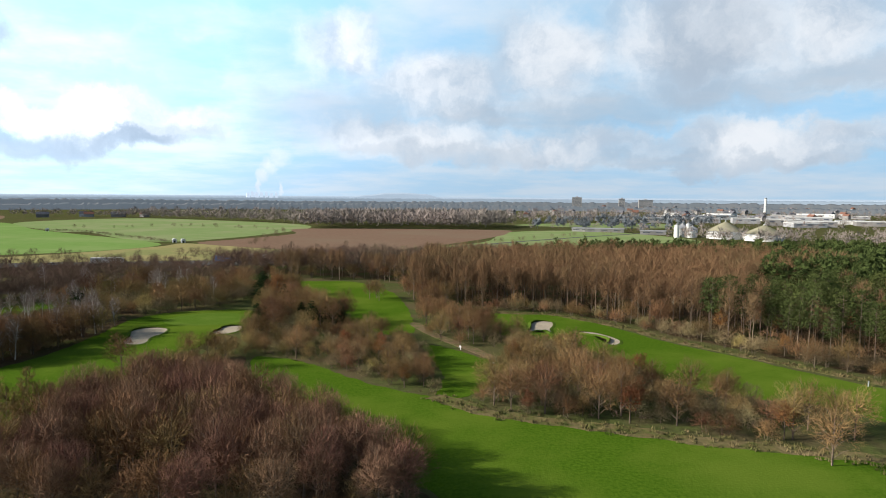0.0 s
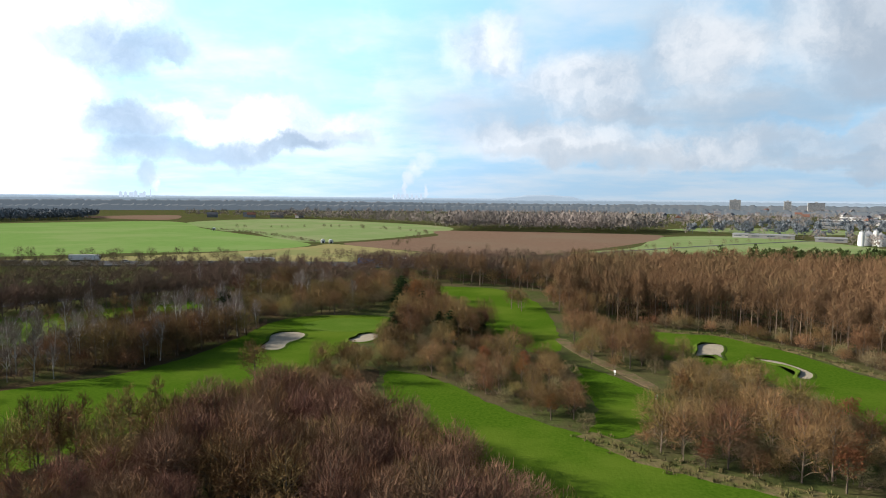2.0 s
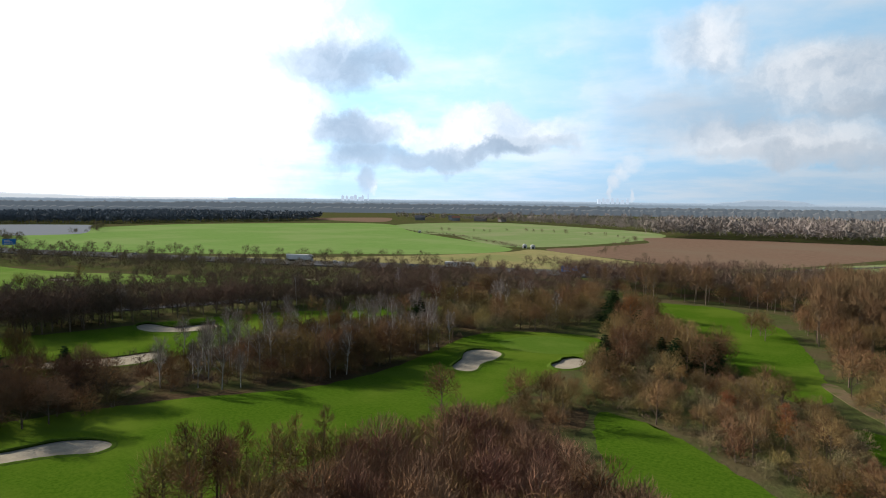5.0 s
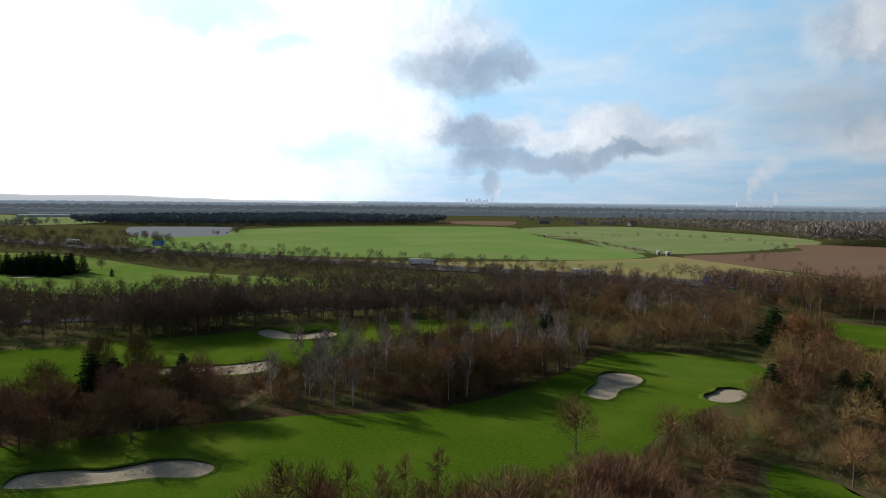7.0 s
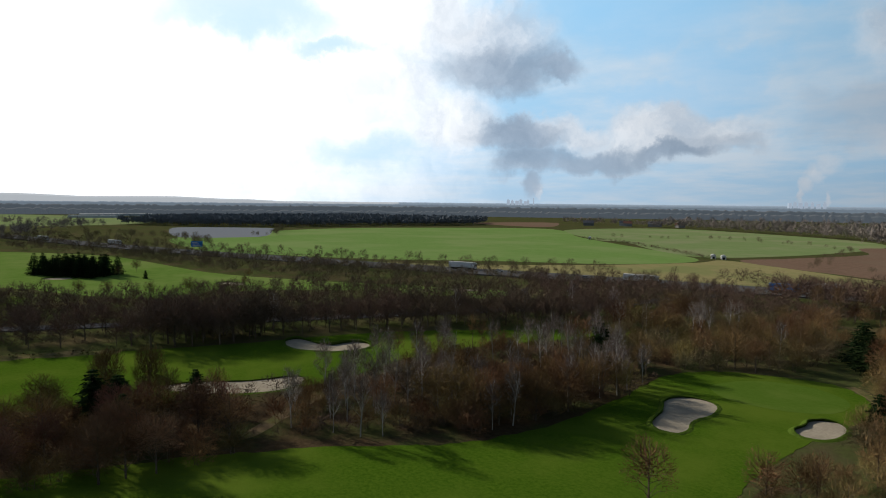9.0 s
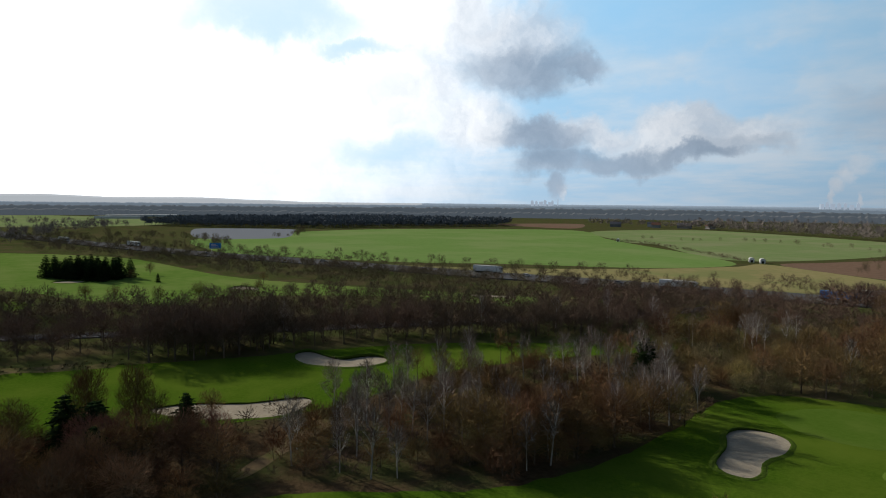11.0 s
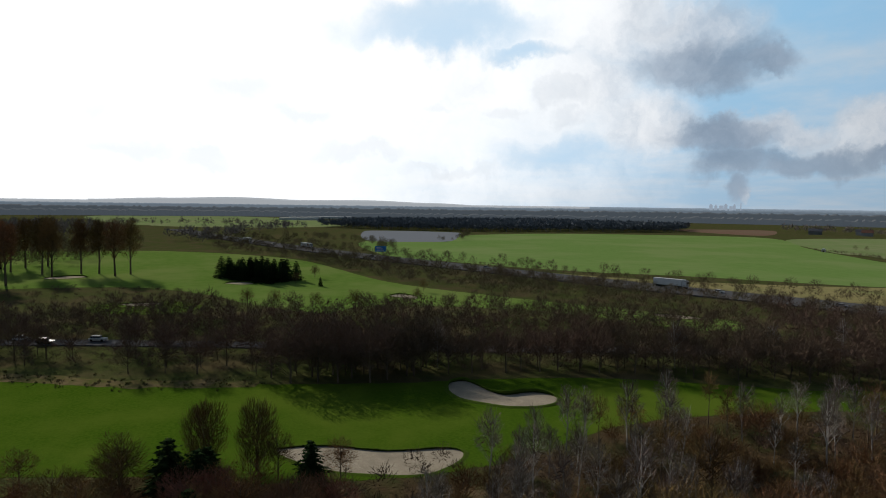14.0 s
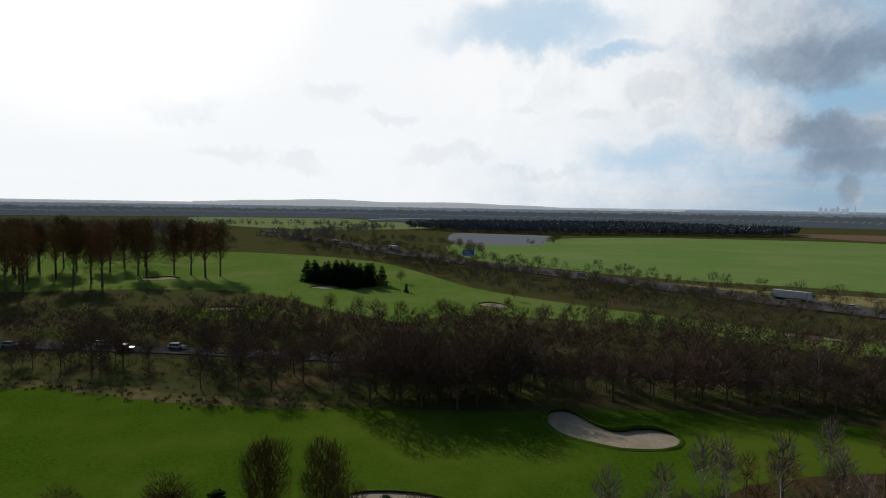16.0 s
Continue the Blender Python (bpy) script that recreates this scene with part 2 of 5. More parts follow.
M = dict(
    ground=material("rough_ground", (0.0426, 0.0476, 0.018), (0.0574, 0.0697, 0.0213), 0.5, c=(0.0697, 0.0574, 0.0295), scale2=0.06, bump=0.6, bump_scale=1.2),
    litter=material("leaf_litter", (0.0426, 0.0295, 0.0164), (0.0656, 0.0459, 0.0262), 1.0, c=(0.0394, 0.0459, 0.0164), scale2=0.09, bump=0.7, bump_scale=1.5),
    fairway=material("mown_grass", (0.032, 0.068, 0.005), (0.052, 0.094, 0.008), 1.6, c=(0.070, 0.106, 0.012), scale2=0.035, bump=0.22, bump_scale=2.2),
    green=material("fine_green_turf", (0.052, 0.095, 0.011), (0.062, 0.106, 0.014), 1.0, c=(0.075, 0.115, 0.018), scale2=0.08),
    rough=material("pale_dry_rough", (0.102, 0.082, 0.0369), (0.0615, 0.0738, 0.0213), 0.5, c=(0.131, 0.102, 0.0533), scale2=0.2, bump=0.7, bump_scale=1.4),
    sand=material("bunker_sand", (0.248, 0.212, 0.159), (0.295, 0.26, 0.201), 1.5, c=(0.225, 0.195, 0.148), scale2=0.2, bump=0.3, bump_scale=2.5),
    turf_lip=material("bunker_lip_turf", (0.045, 0.080, 0.010), (0.06, 0.09, 0.014), 2.5, bump=0.5, bump_scale=3),
    # mown grass again, paler to paint in distance haze and low sunlight
    turf=material("hazed_far_turf", (0.0779, 0.135, 0.0246), (0.0984, 0.156, 0.0328), 0.2, c=(0.123, 0.164, 0.0451), scale2=0.02),
    # twigs of the farther hedges, colour lightened for the haze before them
    twig_mid=material("hazed_hedge_twigs", (0.107, 0.0804, 0.0541), (0.135, 0.102, 0.0672), 0.09, c=(0.111, 0.0968, 0.0492), scale2=0.03, island=0.25),
    crop=material("young_crop", (0.108, 0.18, 0.047), (0.125, 0.198, 0.057), 0.15, c=(0.15, 0.205, 0.072), scale2=0.012),
    meadow=material("far_meadow", (0.127, 0.176, 0.0656), (0.148, 0.193, 0.0779), 0.1, c=(0.172, 0.193, 0.0943), scale2=0.015),
    straw=material("straw_strip", (0.18, 0.164, 0.0697), (0.221, 0.189, 0.0902), 0.2, c=(0.156, 0.164, 0.0656), scale2=0.02),
    plough=material("ploughed_soil", (0.123, 0.0804, 0.0558), (0.152, 0.1, 0.0705), 0.25, c=(0.139, 0.1, 0.0697), scale2=0.01),
    asphalt=material("asphalt", (0.0615, 0.0615, 0.0646), (0.0861, 0.0861, 0.0894), 0.8),
    track=material("gravel_track", (0.0984, 0.0722, 0.0426), (0.131, 0.0968, 0.059), 0.9, c=(0.0738, 0.0738, 0.0287), scale2=0.3),
    bark=material("grey_brown_bark", (0.075, 0.058, 0.042), (0.125, 0.098, 0.072), 4, vary=0.7),
    bark_white=material("white_birch_bark", (0.384, 0.362, 0.335), (0.244, 0.223, 0.202), 3, vary=0.4),
    twig=material("brown_twigs", (0.115, 0.0689, 0.032), (0.152, 0.0927, 0.0435), 0.5, vary=1.0, island=0.2),
    twig_red=material("purple_brown_twigs", (0.123, 0.0705, 0.0467), (0.16, 0.0902, 0.0582), 0.5, vary=0.7, island=0.2),
    twig_grey=material("grey_birch_twigs", (0.111, 0.0861, 0.0697), (0.148, 0.116, 0.0968), 0.5, vary=0.8, island=0.2),
    twig_gold=material("ochre_twigs", (0.165, 0.115, 0.0476), (0.197, 0.136, 0.0604), 0.5, vary=0.9, island=0.2),
    twig_olive=material("olive_grey_twigs", (0.123, 0.0968, 0.0492), (0.156, 0.123, 0.0656), 0.5, vary=0.9, island=0.2),
    twig_far=material("mixed_far_twigs", (0.100, 0.066, 0.050), (0.126, 0.083, 0.062), 0.09, c=(0.088, 0.066, 0.045), island=0.25),
    # twig brown paled and greyed so that the colour holds the haze of distance
    twig_haze=material("hazed_far_twigs", (0.162, 0.137, 0.124), (0.198, 0.165, 0.15), 0.05, c=(0.145, 0.13, 0.114), scale2=0.01, island=0.2),
    # dark needles lightened and blued in base colour to stand for distance haze
    needle_haze=material("hazed_far_needles", (0.095, 0.108, 0.122), (0.112, 0.124, 0.136), 0.05, island=0.2),
    plaster=material("far_pale_plaster", (0.164, 0.16, 0.156), (0.246, 0.238, 0.23), 0.05, vary=0.9),
    twig_copper=material("copper_wood_twigs", (0.148, 0.086, 0.046), (0.124, 0.075, 0.042), 0.12, c=(0.115, 0.0779, 0.041), scale2=0.04, island=0.25),
    copper=material("copper_leaves", (0.138, 0.059, 0.0246), (0.167, 0.0812, 0.0369), 1.0, vary=0.6, island=0.2, see=0.25),
    needle=material("dark_needles", (0.0108, 0.0207, 0.00787), (0.0197, 0.032, 0.0118), 0.8, vary=0.6),
    needle_pine=material("pine_needles", (0.031, 0.041, 0.0135), (0.048, 0.060, 0.019), 0.4, vary=0.6, island=0.2),
    white_wall=material("white_render", (0.41, 0.41, 0.398), (0.476, 0.476, 0.463), 0.4),
    grey_wall=material("grey_cladding", (0.197, 0.205, 0.213), (0.246, 0.246, 0.254), 0.2),
    roof_red=material("clay_roof", (0.123, 0.0656, 0.0492), (0.156, 0.082, 0.0615), 0.5),
    roof_dark=material("slate_roof", (0.082, 0.082, 0.0943), (0.115, 0.115, 0.123), 0.5),
    dome=material("olive_membrane", (0.172, 0.164, 0.115), (0.205, 0.193, 0.135), 0.2),
    steel=material("galvanised_steel", (0.369, 0.377, 0.385), (0.451, 0.451, 0.459), 1.0, rough=0.4, metal=0.7),
    # backdrop bands: distance haze is painted in as emission
    far_wood=material("hazed_far_woodland", (0.041, 0.041, 0.0394), (0.0574, 0.0525, 0.0476), 0.02, c=(0.0369, 0.041, 0.041), scale2=0.006, haze=(0.0525, 0.0638, 0.0765)),
    far_land=material("hazed_distant_land", (0.0656, 0.082, 0.0984), (0.082, 0.0984, 0.115), 0.004, haze=(0.112, 0.139, 0.169)),
    far_hill=material("hazed_distant_hill", (0.082, 0.0984, 0.115), (0.0902, 0.107, 0.123), 0.003, haze=(0.173, 0.214, 0.262)),
    # the hill again, with a brighter haze glow for the sun's side
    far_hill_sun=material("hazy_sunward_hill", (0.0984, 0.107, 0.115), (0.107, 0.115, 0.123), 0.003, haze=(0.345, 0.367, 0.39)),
    window=material("window_glass", (0.041, 0.0492, 0.0656), (0.0656, 0.0738, 0.0902), 0.5, rough=0.15, spec=0.5),
    blue=material("blue_tarpaulin", (0.041, 0.148, 0.369), (0.0492, 0.164, 0.41), 0.5, rough=0.5),
    tyre=material("tyre_rubber", (0.0164, 0.0164, 0.0164), (0.0246, 0.0246, 0.0246), 2.0),
    dark_paint=material("dark_car_paint", (0.041, 0.041, 0.0492), (0.0492, 0.0492, 0.0574), 1.0, rough=0.3, spec=0.5),
)


def water_material():
    m = bpy.data.materials.new("lake_water")
    m.use_nodes = True
    p = m.node_tree.nodes["Principled BSDF"]
    p.inputs["Base Color"].default_value = (0.15, 0.162, 0.18, 1)
    p.inputs["Roughness"].default_value = 0.35
    p.inputs["Specular IOR Level"].default_value = 0.0
    return m


M["water"] = water_material()


# ---- mesh helpers ----
class Acc:
    """Gathers vertices and faces for one mesh."""

    def __init__(self):
        self.v, self.f = [], []

    def tri(self, a, b, c):
        i = len(self.v)
        self.v += [a, b, c]
        self.f.append((i, i + 1, i + 2))

    def tube(self, p0, p1, r0, r1, sides=3):
        """A tapered limb from p0 to p1; closed to a point when r1 is 0."""
        p0, p1 = Vector(p0), Vector(p1)
        d = (p1 - p0).normalized()
        a = d.orthogonal().normalized()
        b = d.cross(a)
        i = len(self.v)
        ring = [a * math.cos(2 * math.pi * k / sides) + b * math.sin(2 * math.pi * k / sides) for k in range(sides)]
        self.v += [p0 + q * r0 for q in ring]
        if r1 <= 0:
            self.v.append(p1)
            self.f += [(i + k, i + (k + 1) % sides, i + sides) for k in range(sides)]
        else:
            self.v += [p1 + q * r1 for q in ring]
            self.f += [(i + k, i + (k + 1) % sides, i + sides + (k + 1) % sides, i + sides + k) for k in range(sides)]

    def sliver(self, p, d, w, side=None):
        p, d = Vector(p), Vector(d)
        s = (side or Vector((random.gauss(0, 1), random.gauss(0, 1), random.gauss(0, 1)))).cross(d)
        s = s.normalized() * w if s.length > 1e-6 else Vector((w, 0, 0))
        self.tri(p - s, p + s, p + d)

    def box(self, x0, y0, z0, x1, y1, z1):
        i = len(self.v)
        self.v += [Vector(q) for q in ((x0, y0, z0), (x1, y0, z0), (x1, y1, z0), (x0, y1, z0), (x0, y0, z1), (x1, y0, z1), (x1, y1, z1), (x0, y1, z1))]
        self.f += [tuple(i + k for k in q) for q in ((3, 2, 1, 0), (4, 5, 6, 7), (0, 1, 5, 4), (1, 2, 6, 5), (2, 3, 7, 6), (3, 0, 4, 7))]

    def mesh(self, name, mat):
        me = bpy.data.meshes.new(name)
        me.from_pydata([tuple(q) for q in self.v], [], self.f)
        me.materials.append(mat)
        me.update()
        return me


def part(name, acc, mat, parent, label=""):
    me = acc if isinstance(acc, bpy.types.Mesh) else acc.mesh(name, mat)
    ob = new(name, me)
    ob.parent = parent
    return tagged(ob, label)


def smooth_loop(points, steps=6):
    """A closed, rounded outline through a few corners."""
    out, n = [], len(points)
    p = [Vector((x, y, 0)) for x, y in points]
    for i in range(n):
        a, b, c, d = p[i - 1], p[i], p[(i + 1) % n], p[(i + 2) % n]
        for k in range(steps):
            t = k / steps
            q = 0.5 * ((2 * b) + (c - a) * t + (2 * a - 5 * b + 4 * c - d) * t * t + (3 * b - a - 3 * c + d) * t ** 3)
            out.append((q.x, q.y))
    return out


def inside(x, y, poly):
    hit = False
    for i in range(len(poly)):
        (x0, y0), (x1, y1) = poly[i - 1], poly[i]
        if (y0 > y) != (y1 > y) and x < x0 + (y - y0) / (y1 - y0) * (x1 - x0):
            hit = not hit
    return hit


def scatter(poly, gap, seed, keep=1.0, rough=0.0):
    """Random places inside poly, about gap metres apart."""
    r = random.Random(seed)
    xs, ys = [q[0] for q in poly], [q[1] for q in poly]
    out, cells = [], {}
    tries = int((max(xs) - min(xs)) * (max(ys) - min(ys)) / gap ** 2 * 5)
    for _ in range(tries):
        x, y = r.uniform(min(xs), max(xs)), r.uniform(min(ys), max(ys))
        if not inside(x, y, poly):
            continue
        c = (int(x // gap), int(y // gap))
        if any((x - u) ** 2 + (y - v) ** 2 < gap * gap * 0.75 for i in (-1, 0, 1) for j in (-1, 0, 1) for u, v in cells.get((c[0] + i, c[1] + j), ())):
            continue
        cells.setdefault(c, []).append((x, y))
        if r.random() < keep:
            out.append((x, y))
    return out


def sheet(name, points, z, mat, label, steps=6, category="ground", ragged=0.8):
    """A flat piece of ground with a rounded outline, its rim turned down into the soil."""
    loop, z = smooth_loop(points, steps * 3), z * 0.35
    if ragged:
        loop = [(x + ragged * noise.noise((x * 0.33, y * 0.33, 3.0)) + 0.4 * ragged * noise.noise((x * 1.1, y * 1.1, 7.0)), y + ragged * noise.noise((x * 0.33, y * 0.33, 11.0)) + 0.4 * ragged * noise.noise((x * 1.1, y * 1.1, 19.0))) for x, y in loop]
    bm = bmesh.new()
    top = [bm.verts.new((x, y, z)) for x, y in loop]
    face = bm.faces.new(top)
    if face.normal.z < 0 or sum(a[0] * b[1] - b[0] * a[1] for a, b in zip(loop, loop[1:] + loop[:1])) < 0:
        face.normal_flip()
    low = [bm.verts.new((v.co.x, v.co.y, -0.3)) for v in top]
    for i in range(len(top)):
        bm.faces.new((top[i - 1], top[i], low[i], low[i - 1]))
    bmesh.ops.triangulate(bm, faces=[face])
    me = bpy.data.meshes.new(name)
    bm.to_mesh(me)
    bm.free()
    me.materials.append(mat)
    return tagged(new(name, me), label, category, kind="structure")


# ---- the large structure: ground, fields, fairways ----
def ground():
    bm = bmesh.new()
    rings = [0, 60, 150, 300, 500, 800, 1300, 2200, 3500, 4900]
    last = None
    for r in rings:
        ring = [bm.verts.new((r * math.cos(2 * math.pi * k / 64), r * math.sin(2 * math.pi * k / 64), 0)) for k in range(64)] if r else [bm.verts.new((0, 0, 0))]
        if last:
            for k in range(64):
                if len(last) == 1:
                    bm.faces.new((last[0], ring[k], ring[(k + 1) % 64]))
                else:
                    bm.faces.new((last[k], ring[k], ring[(k + 1) % 64], last[(k + 1) % 64]))
        last = ring
    me = bpy.data.meshes.new("ground")
    bm.to_mesh(me)
    bm.free()
    me.materials.append(M["ground"])
    tagged(new("ground", me), "flat brown and green rough grassland reaching the horizon", "ground", kind="structure")


ground()

FRONT_FAIRWAY = [(-49, 149), (-43, 131), (-31, 113), (-20, 100), (-9, 87), (2, 74), (10, 62), (40, 45), (80, 40), (95, 70), (70, 91), (54, 96), (37, 100), (17, 107), (5, 111), (-5, 120), (-20, 130), (-36, 145)]
DARK_FAIRWAY = [(-11, 162), (-6, 163), (3, 153), (9, 143), (7, 132), (0, 122), (-5, 122), (-5, 138)]
FAR_FAIRWAY = [(-79, 279), (-62, 287), (-48, 284), (-31, 258), (-22, 228), (-17, 200), (-15, 180), (-23, 178), (-40, 204), (-57, 232)]
RIGHT_FAIRWAY = [(3, 200), (10, 212), (27, 210), (42, 192), (52, 173), (66, 155), (83, 133), (120, 100), (110, 70), (80, 98), (67, 119), (54, 125), (43, 134), (36, 151), (26, 168), (10, 178)]
LEFT_FAIRWAY = [(-63, 197), (-72, 211), (-84, 210), (-96, 204), (-101, 192), (-99, 172), (-98, 152), (-102, 132), (-116, 113), (-128, 90), (-136, 60), (-110, 45), (-90, 60), (-80, 84), (-74, 108), (-60, 122), (-66, 145), (-66, 172)]
BUNKER_FAIRWAY = [(-232, 20), (-234, 60), (-214, 84), (-201, 113), (-190, 140), (-186, 156), (-174, 184), (-152, 212), (-138, 236), (-130, 226), (-143, 196), (-150, 165), (-145, 135), (-150, 110), (-160, 92), (-170, 70), (-185, 20)]
MID_COURSE = [(-640, -60), (-610, 60), (-590, 130), (-500, 195), (-362, 205), (-300, 226), (-262, 246), (-214, 270), (-205, 248), (-258, 222), (-290, 172), (-280, 152), (-312, 132), (-345, 120), (-374, 98), (-386, 60), (-388, 10), (-400, -50), (-500, -90)]
SMALL_GREEN = [(-330, 86), (-326, 108), (-311, 116), (-300, 107), (-302, 90), (-315, 80)]

sheet("field_crop", [(-520, 268), (-700, 330), (-800, 560), (-760, 720), (-640, 850), (-470, 690), (-380, 615), (-270, 530), (-232, 480), (-255, 420), (-320, 372), (-370, 325), (-440, 290)], 0.10, M["crop"], "wide flat field of young green crop", 4)
sheet("field_straw", [(-395, 288), (-320, 335), (-262, 400), (-228, 470), (-222, 505), (-160, 470), (-112, 440), (-60, 420), (-100, 385), (-182, 362), (-290, 325)], 0.06, M["straw"], "pale straw-coloured strip beside the motorway", 3)
sheet("field_plough", [(-214, 508), (-200, 560), (-175, 650), (-190, 756), (24, 765), (40, 700), (14, 600), (-40, 480), (-80, 440), (-140, 462)], 0.12, M["plough"], "bare brown ploughed field", 3)
sheet("field_pasture", [(-245, 520), (-380, 640), (-430, 660), (-600, 850), (-540, 1040), (-350, 960), (-215, 850), (-190, 700)], 0.09, M["meadow"], "pale green pasture behind a thin hedge", 3)
sheet("field_meadow", [(-30, 470), (14, 560), (45, 720), (140, 760), (200, 640), (190, 560), (80, 440)], 0.10, M["meadow"], "light green meadow behind the woods", 3)
sheet("field_far_meadow", [(-1150, 150), (-1100, 420), (-1500, 520), (-2000, 300), (-1800, 50)], 0.10, M["meadow"], "far green meadow beyond the lake", 3)
sheet("field_far_crop", [(-690, 905), (-900, 960), (-860, 1120), (-790, 1085)], 0.08, M["plough"], "far brown field before the wood", 3)
sheet("field_near_town", [(60, 900), (180, 1000), (300, 960), (230, 840)], 0.08, M["meadow"], "small green field near the town", 3)

sheet("fairway_front", FRONT_FAIRWAY, 0.10, M["fairway"], "mown green fairway between two strips of trees", 5)
sheet("fairway_dark", DARK_FAIRWAY, 0.10, M["fairway"], "small mown tee ground shaded by trees", 5)
sheet("fairway_far", FAR_FAIRWAY, 0.10, M["fairway"], "mown green fairway striped with long tree shadows", 5)
sheet("fairway_right", RIGHT_FAIRWAY, 0.10, M["fairway"], "mown green fairway with two sand bunkers", 5)
sheet("fairway_left", LEFT_FAIRWAY, 0.10, M["fairway"], "mown green fairway and putting green", 5)
sheet("fairway_bunkers", BUNKER_FAIRWAY, 0.10, M["fairway"], "long mown fairway beside the country road", 5)
sheet("fairway_mid", MID_COURSE, 0.10, M["turf"], "open mown golf course beyond the road", 5)
sheet("fairway_small", SMALL_GREEN, 0.16, M["green"], "small bright green among trees", 5)
sheet("putting_green", [(-68, 200), (-76, 206), (-86, 203), (-91, 192), (-84, 185), (-74, 186), (-68, 191)], 0.13, M["green"], "close-mown bright putting green", 5, ragged=0.2)
sheet("leaf_floor_front", [(-52, 150), (-46, 130), (-33, 110), (-20, 97), (-8, 84), (-2, 74), (-20, 66), (-60, 66), (-80, 72), (-78, 96), (-64, 116), (-64, 150)], 0.05, M["litter"], "brown leaf litter under bare trees", 4)
sheet("leaf_floor_birch", [(-99, 196), (-97, 160), (-101, 132), (-117, 108), (-128, 84), (-150, 60), (-164, 88), (-152, 105), (-147, 135), (-152, 165), (-140, 205), (-120, 215)], 0.06, M["litter"], "brown leaf litter under birches", 4)
sheet("leaf_floor_wood", [(-26, 290), (-10, 240), (8, 224), (28, 217), (46, 199), (58, 179), (73, 160), (93, 137), (150, 90), (260, 200), (200, 480), (60, 430), (-100, 330)], 0.04, M["litter"], "brown forest floor under the large wood", 4)
sheet("golf_path", [(-17, 192), (-10, 176), (0, 160), (5, 152), (7, 153), (2, 163), (-8, 179), (-14, 193)], 0.16, M["track"], "trodden brown path between tees", 4, ragged=0.25)
sheet("birch_path", [(-140, 128), (-134, 118), (-128, 108), (-126, 109), (-132, 120), (-137, 129)], 0.12, M["track"], "trodden path below birches", 4, ragged=0.25)


def bunker(name, points, label, lip=0.5):
    """A sand hollow; its turf lip stands highest on the side towards the sun."""
    loop, n = smooth_loop(points, 5), len(points) * 5
    if sum(a[0] * b[1] - b[0] * a[1] for a, b in zip(loop, loop[1:] + loop[:1])) < 0:
        loop = loop[::-1]
    root = tagged(new(name), label, "bunker", kind="structure")
    out = []
    for i in range(n):
        (xa, ya), (xb, yb) = loop[i - 2], loop[(i + 2) % n]
        out.append(Vector((yb - ya, xa - xb, 0)).normalized())
    high = [lip * (0.22 + 0.78 * max(0.0, -0.9 * q.x + 0.35 * q.y) ** 0.8) * (1 + 0.3 * noise.noise((x * 0.5, y * 0.5, 4.0))) for q, (x, y) in zip(out, loop)]

    def rings(steps):
        a = Acc()
        for off, share, z in steps:
            a.v += [Vector((x, y, z + share * h)) + q * (off + 0.12 * noise.noise((x * 0.9, y * 0.9, 1.0))) for (x, y), q, h in zip(loop, out, high)]
        for r in range(len(steps) - 1):
            for i in range(n):
                k = (i + 1) % n
                a.f.append((r * n + i, r * n + k, (r + 1) * n + k, (r + 1) * n + i))
        return a

    part("turf_lip", rings(((1.1, 0.0, -0.05), (0.5, 0.7, 0.03), (0.1, 1.0, 0.06), (-0.08, 0.9, 0.05), (0.02, 0.3, 0.05))), M["turf_lip"], root)
    bm = bmesh.new()
    rim = [bm.verts.new((x, y, 0.06)) for x, y in loop]
    face = bm.faces.new(rim)
    bmesh.ops.triangulate(bm, faces=[face])
    me = bpy.data.meshes.new("sand")
    bm.to_mesh(me)
    bm.free()
    me.materials.append(M["sand"])
    part("sand", me, None, root, "pale raked sand")


bunker("bunker_1", [(-87.4, 161.8), (-88.5, 165.9), (-89.2, 168.9), (-91.7, 174.1), (-91.9, 177.6), (-90.3, 180), (-86.7, 180.8), (-83.6, 178.6), (-82.3, 173.3), (-83, 169.4), (-82.7, 166.1), (-81.6, 163.1), (-81.9, 160.1), (-83.9, 159.4), (-86, 160)], "hourglass-shaped pale sand bunker beside the putting green")
bunker("bunker_2", [(-69.6, 175.4), (-69.1, 179.3), (-69.4, 182.3), (-68.1, 184.6), (-65.7, 185.2), (-63.7, 182.4), (-63.5, 177.5), (-65, 174.3), (-67.7, 173.6)], "small round sand bunker beside the putting green", 0.5)
bunker("bunker_3", [(17.3, 183.3), (18.4, 189), (19.1, 195.1), (21.5, 198.8), (25.2, 198.2), (25.0, 192), (23.6, 186.9), (23.4, 180.7), (22, 184.6), (19.7, 185)], "pale sand bunker on a sloping fairway", 0.6)
bunker("bunker_4", [(30.4, 184), (35, 183.6), (38.6, 178.5), (40.2, 173.3), (38.6, 168.6), (36.1, 168.4), (37.2, 171.4), (37.9, 174.5), (36.4, 178.6), (33.6, 181)], "narrow curved sand bunker on a fairway", 0.5)
bunker("bunker_5", [(-181.5, 146.6), (-185.6, 149.2), (-185.9, 152.6), (-182.3, 153.4), (-177.8, 153.5), (-174.6, 154.2), (-173.3, 155.8), (-173.3, 159.4), (-171.9, 162.3), (-168.8, 163.2), (-166.2, 162), (-164.7, 159.3), (-165.1, 155.5), (-166.8, 151.5), (-169.6, 149.2), (-173.6, 146.5), (-176.9, 145.8)], "kidney-shaped sand bunker with a dark turf lip", 0.9)
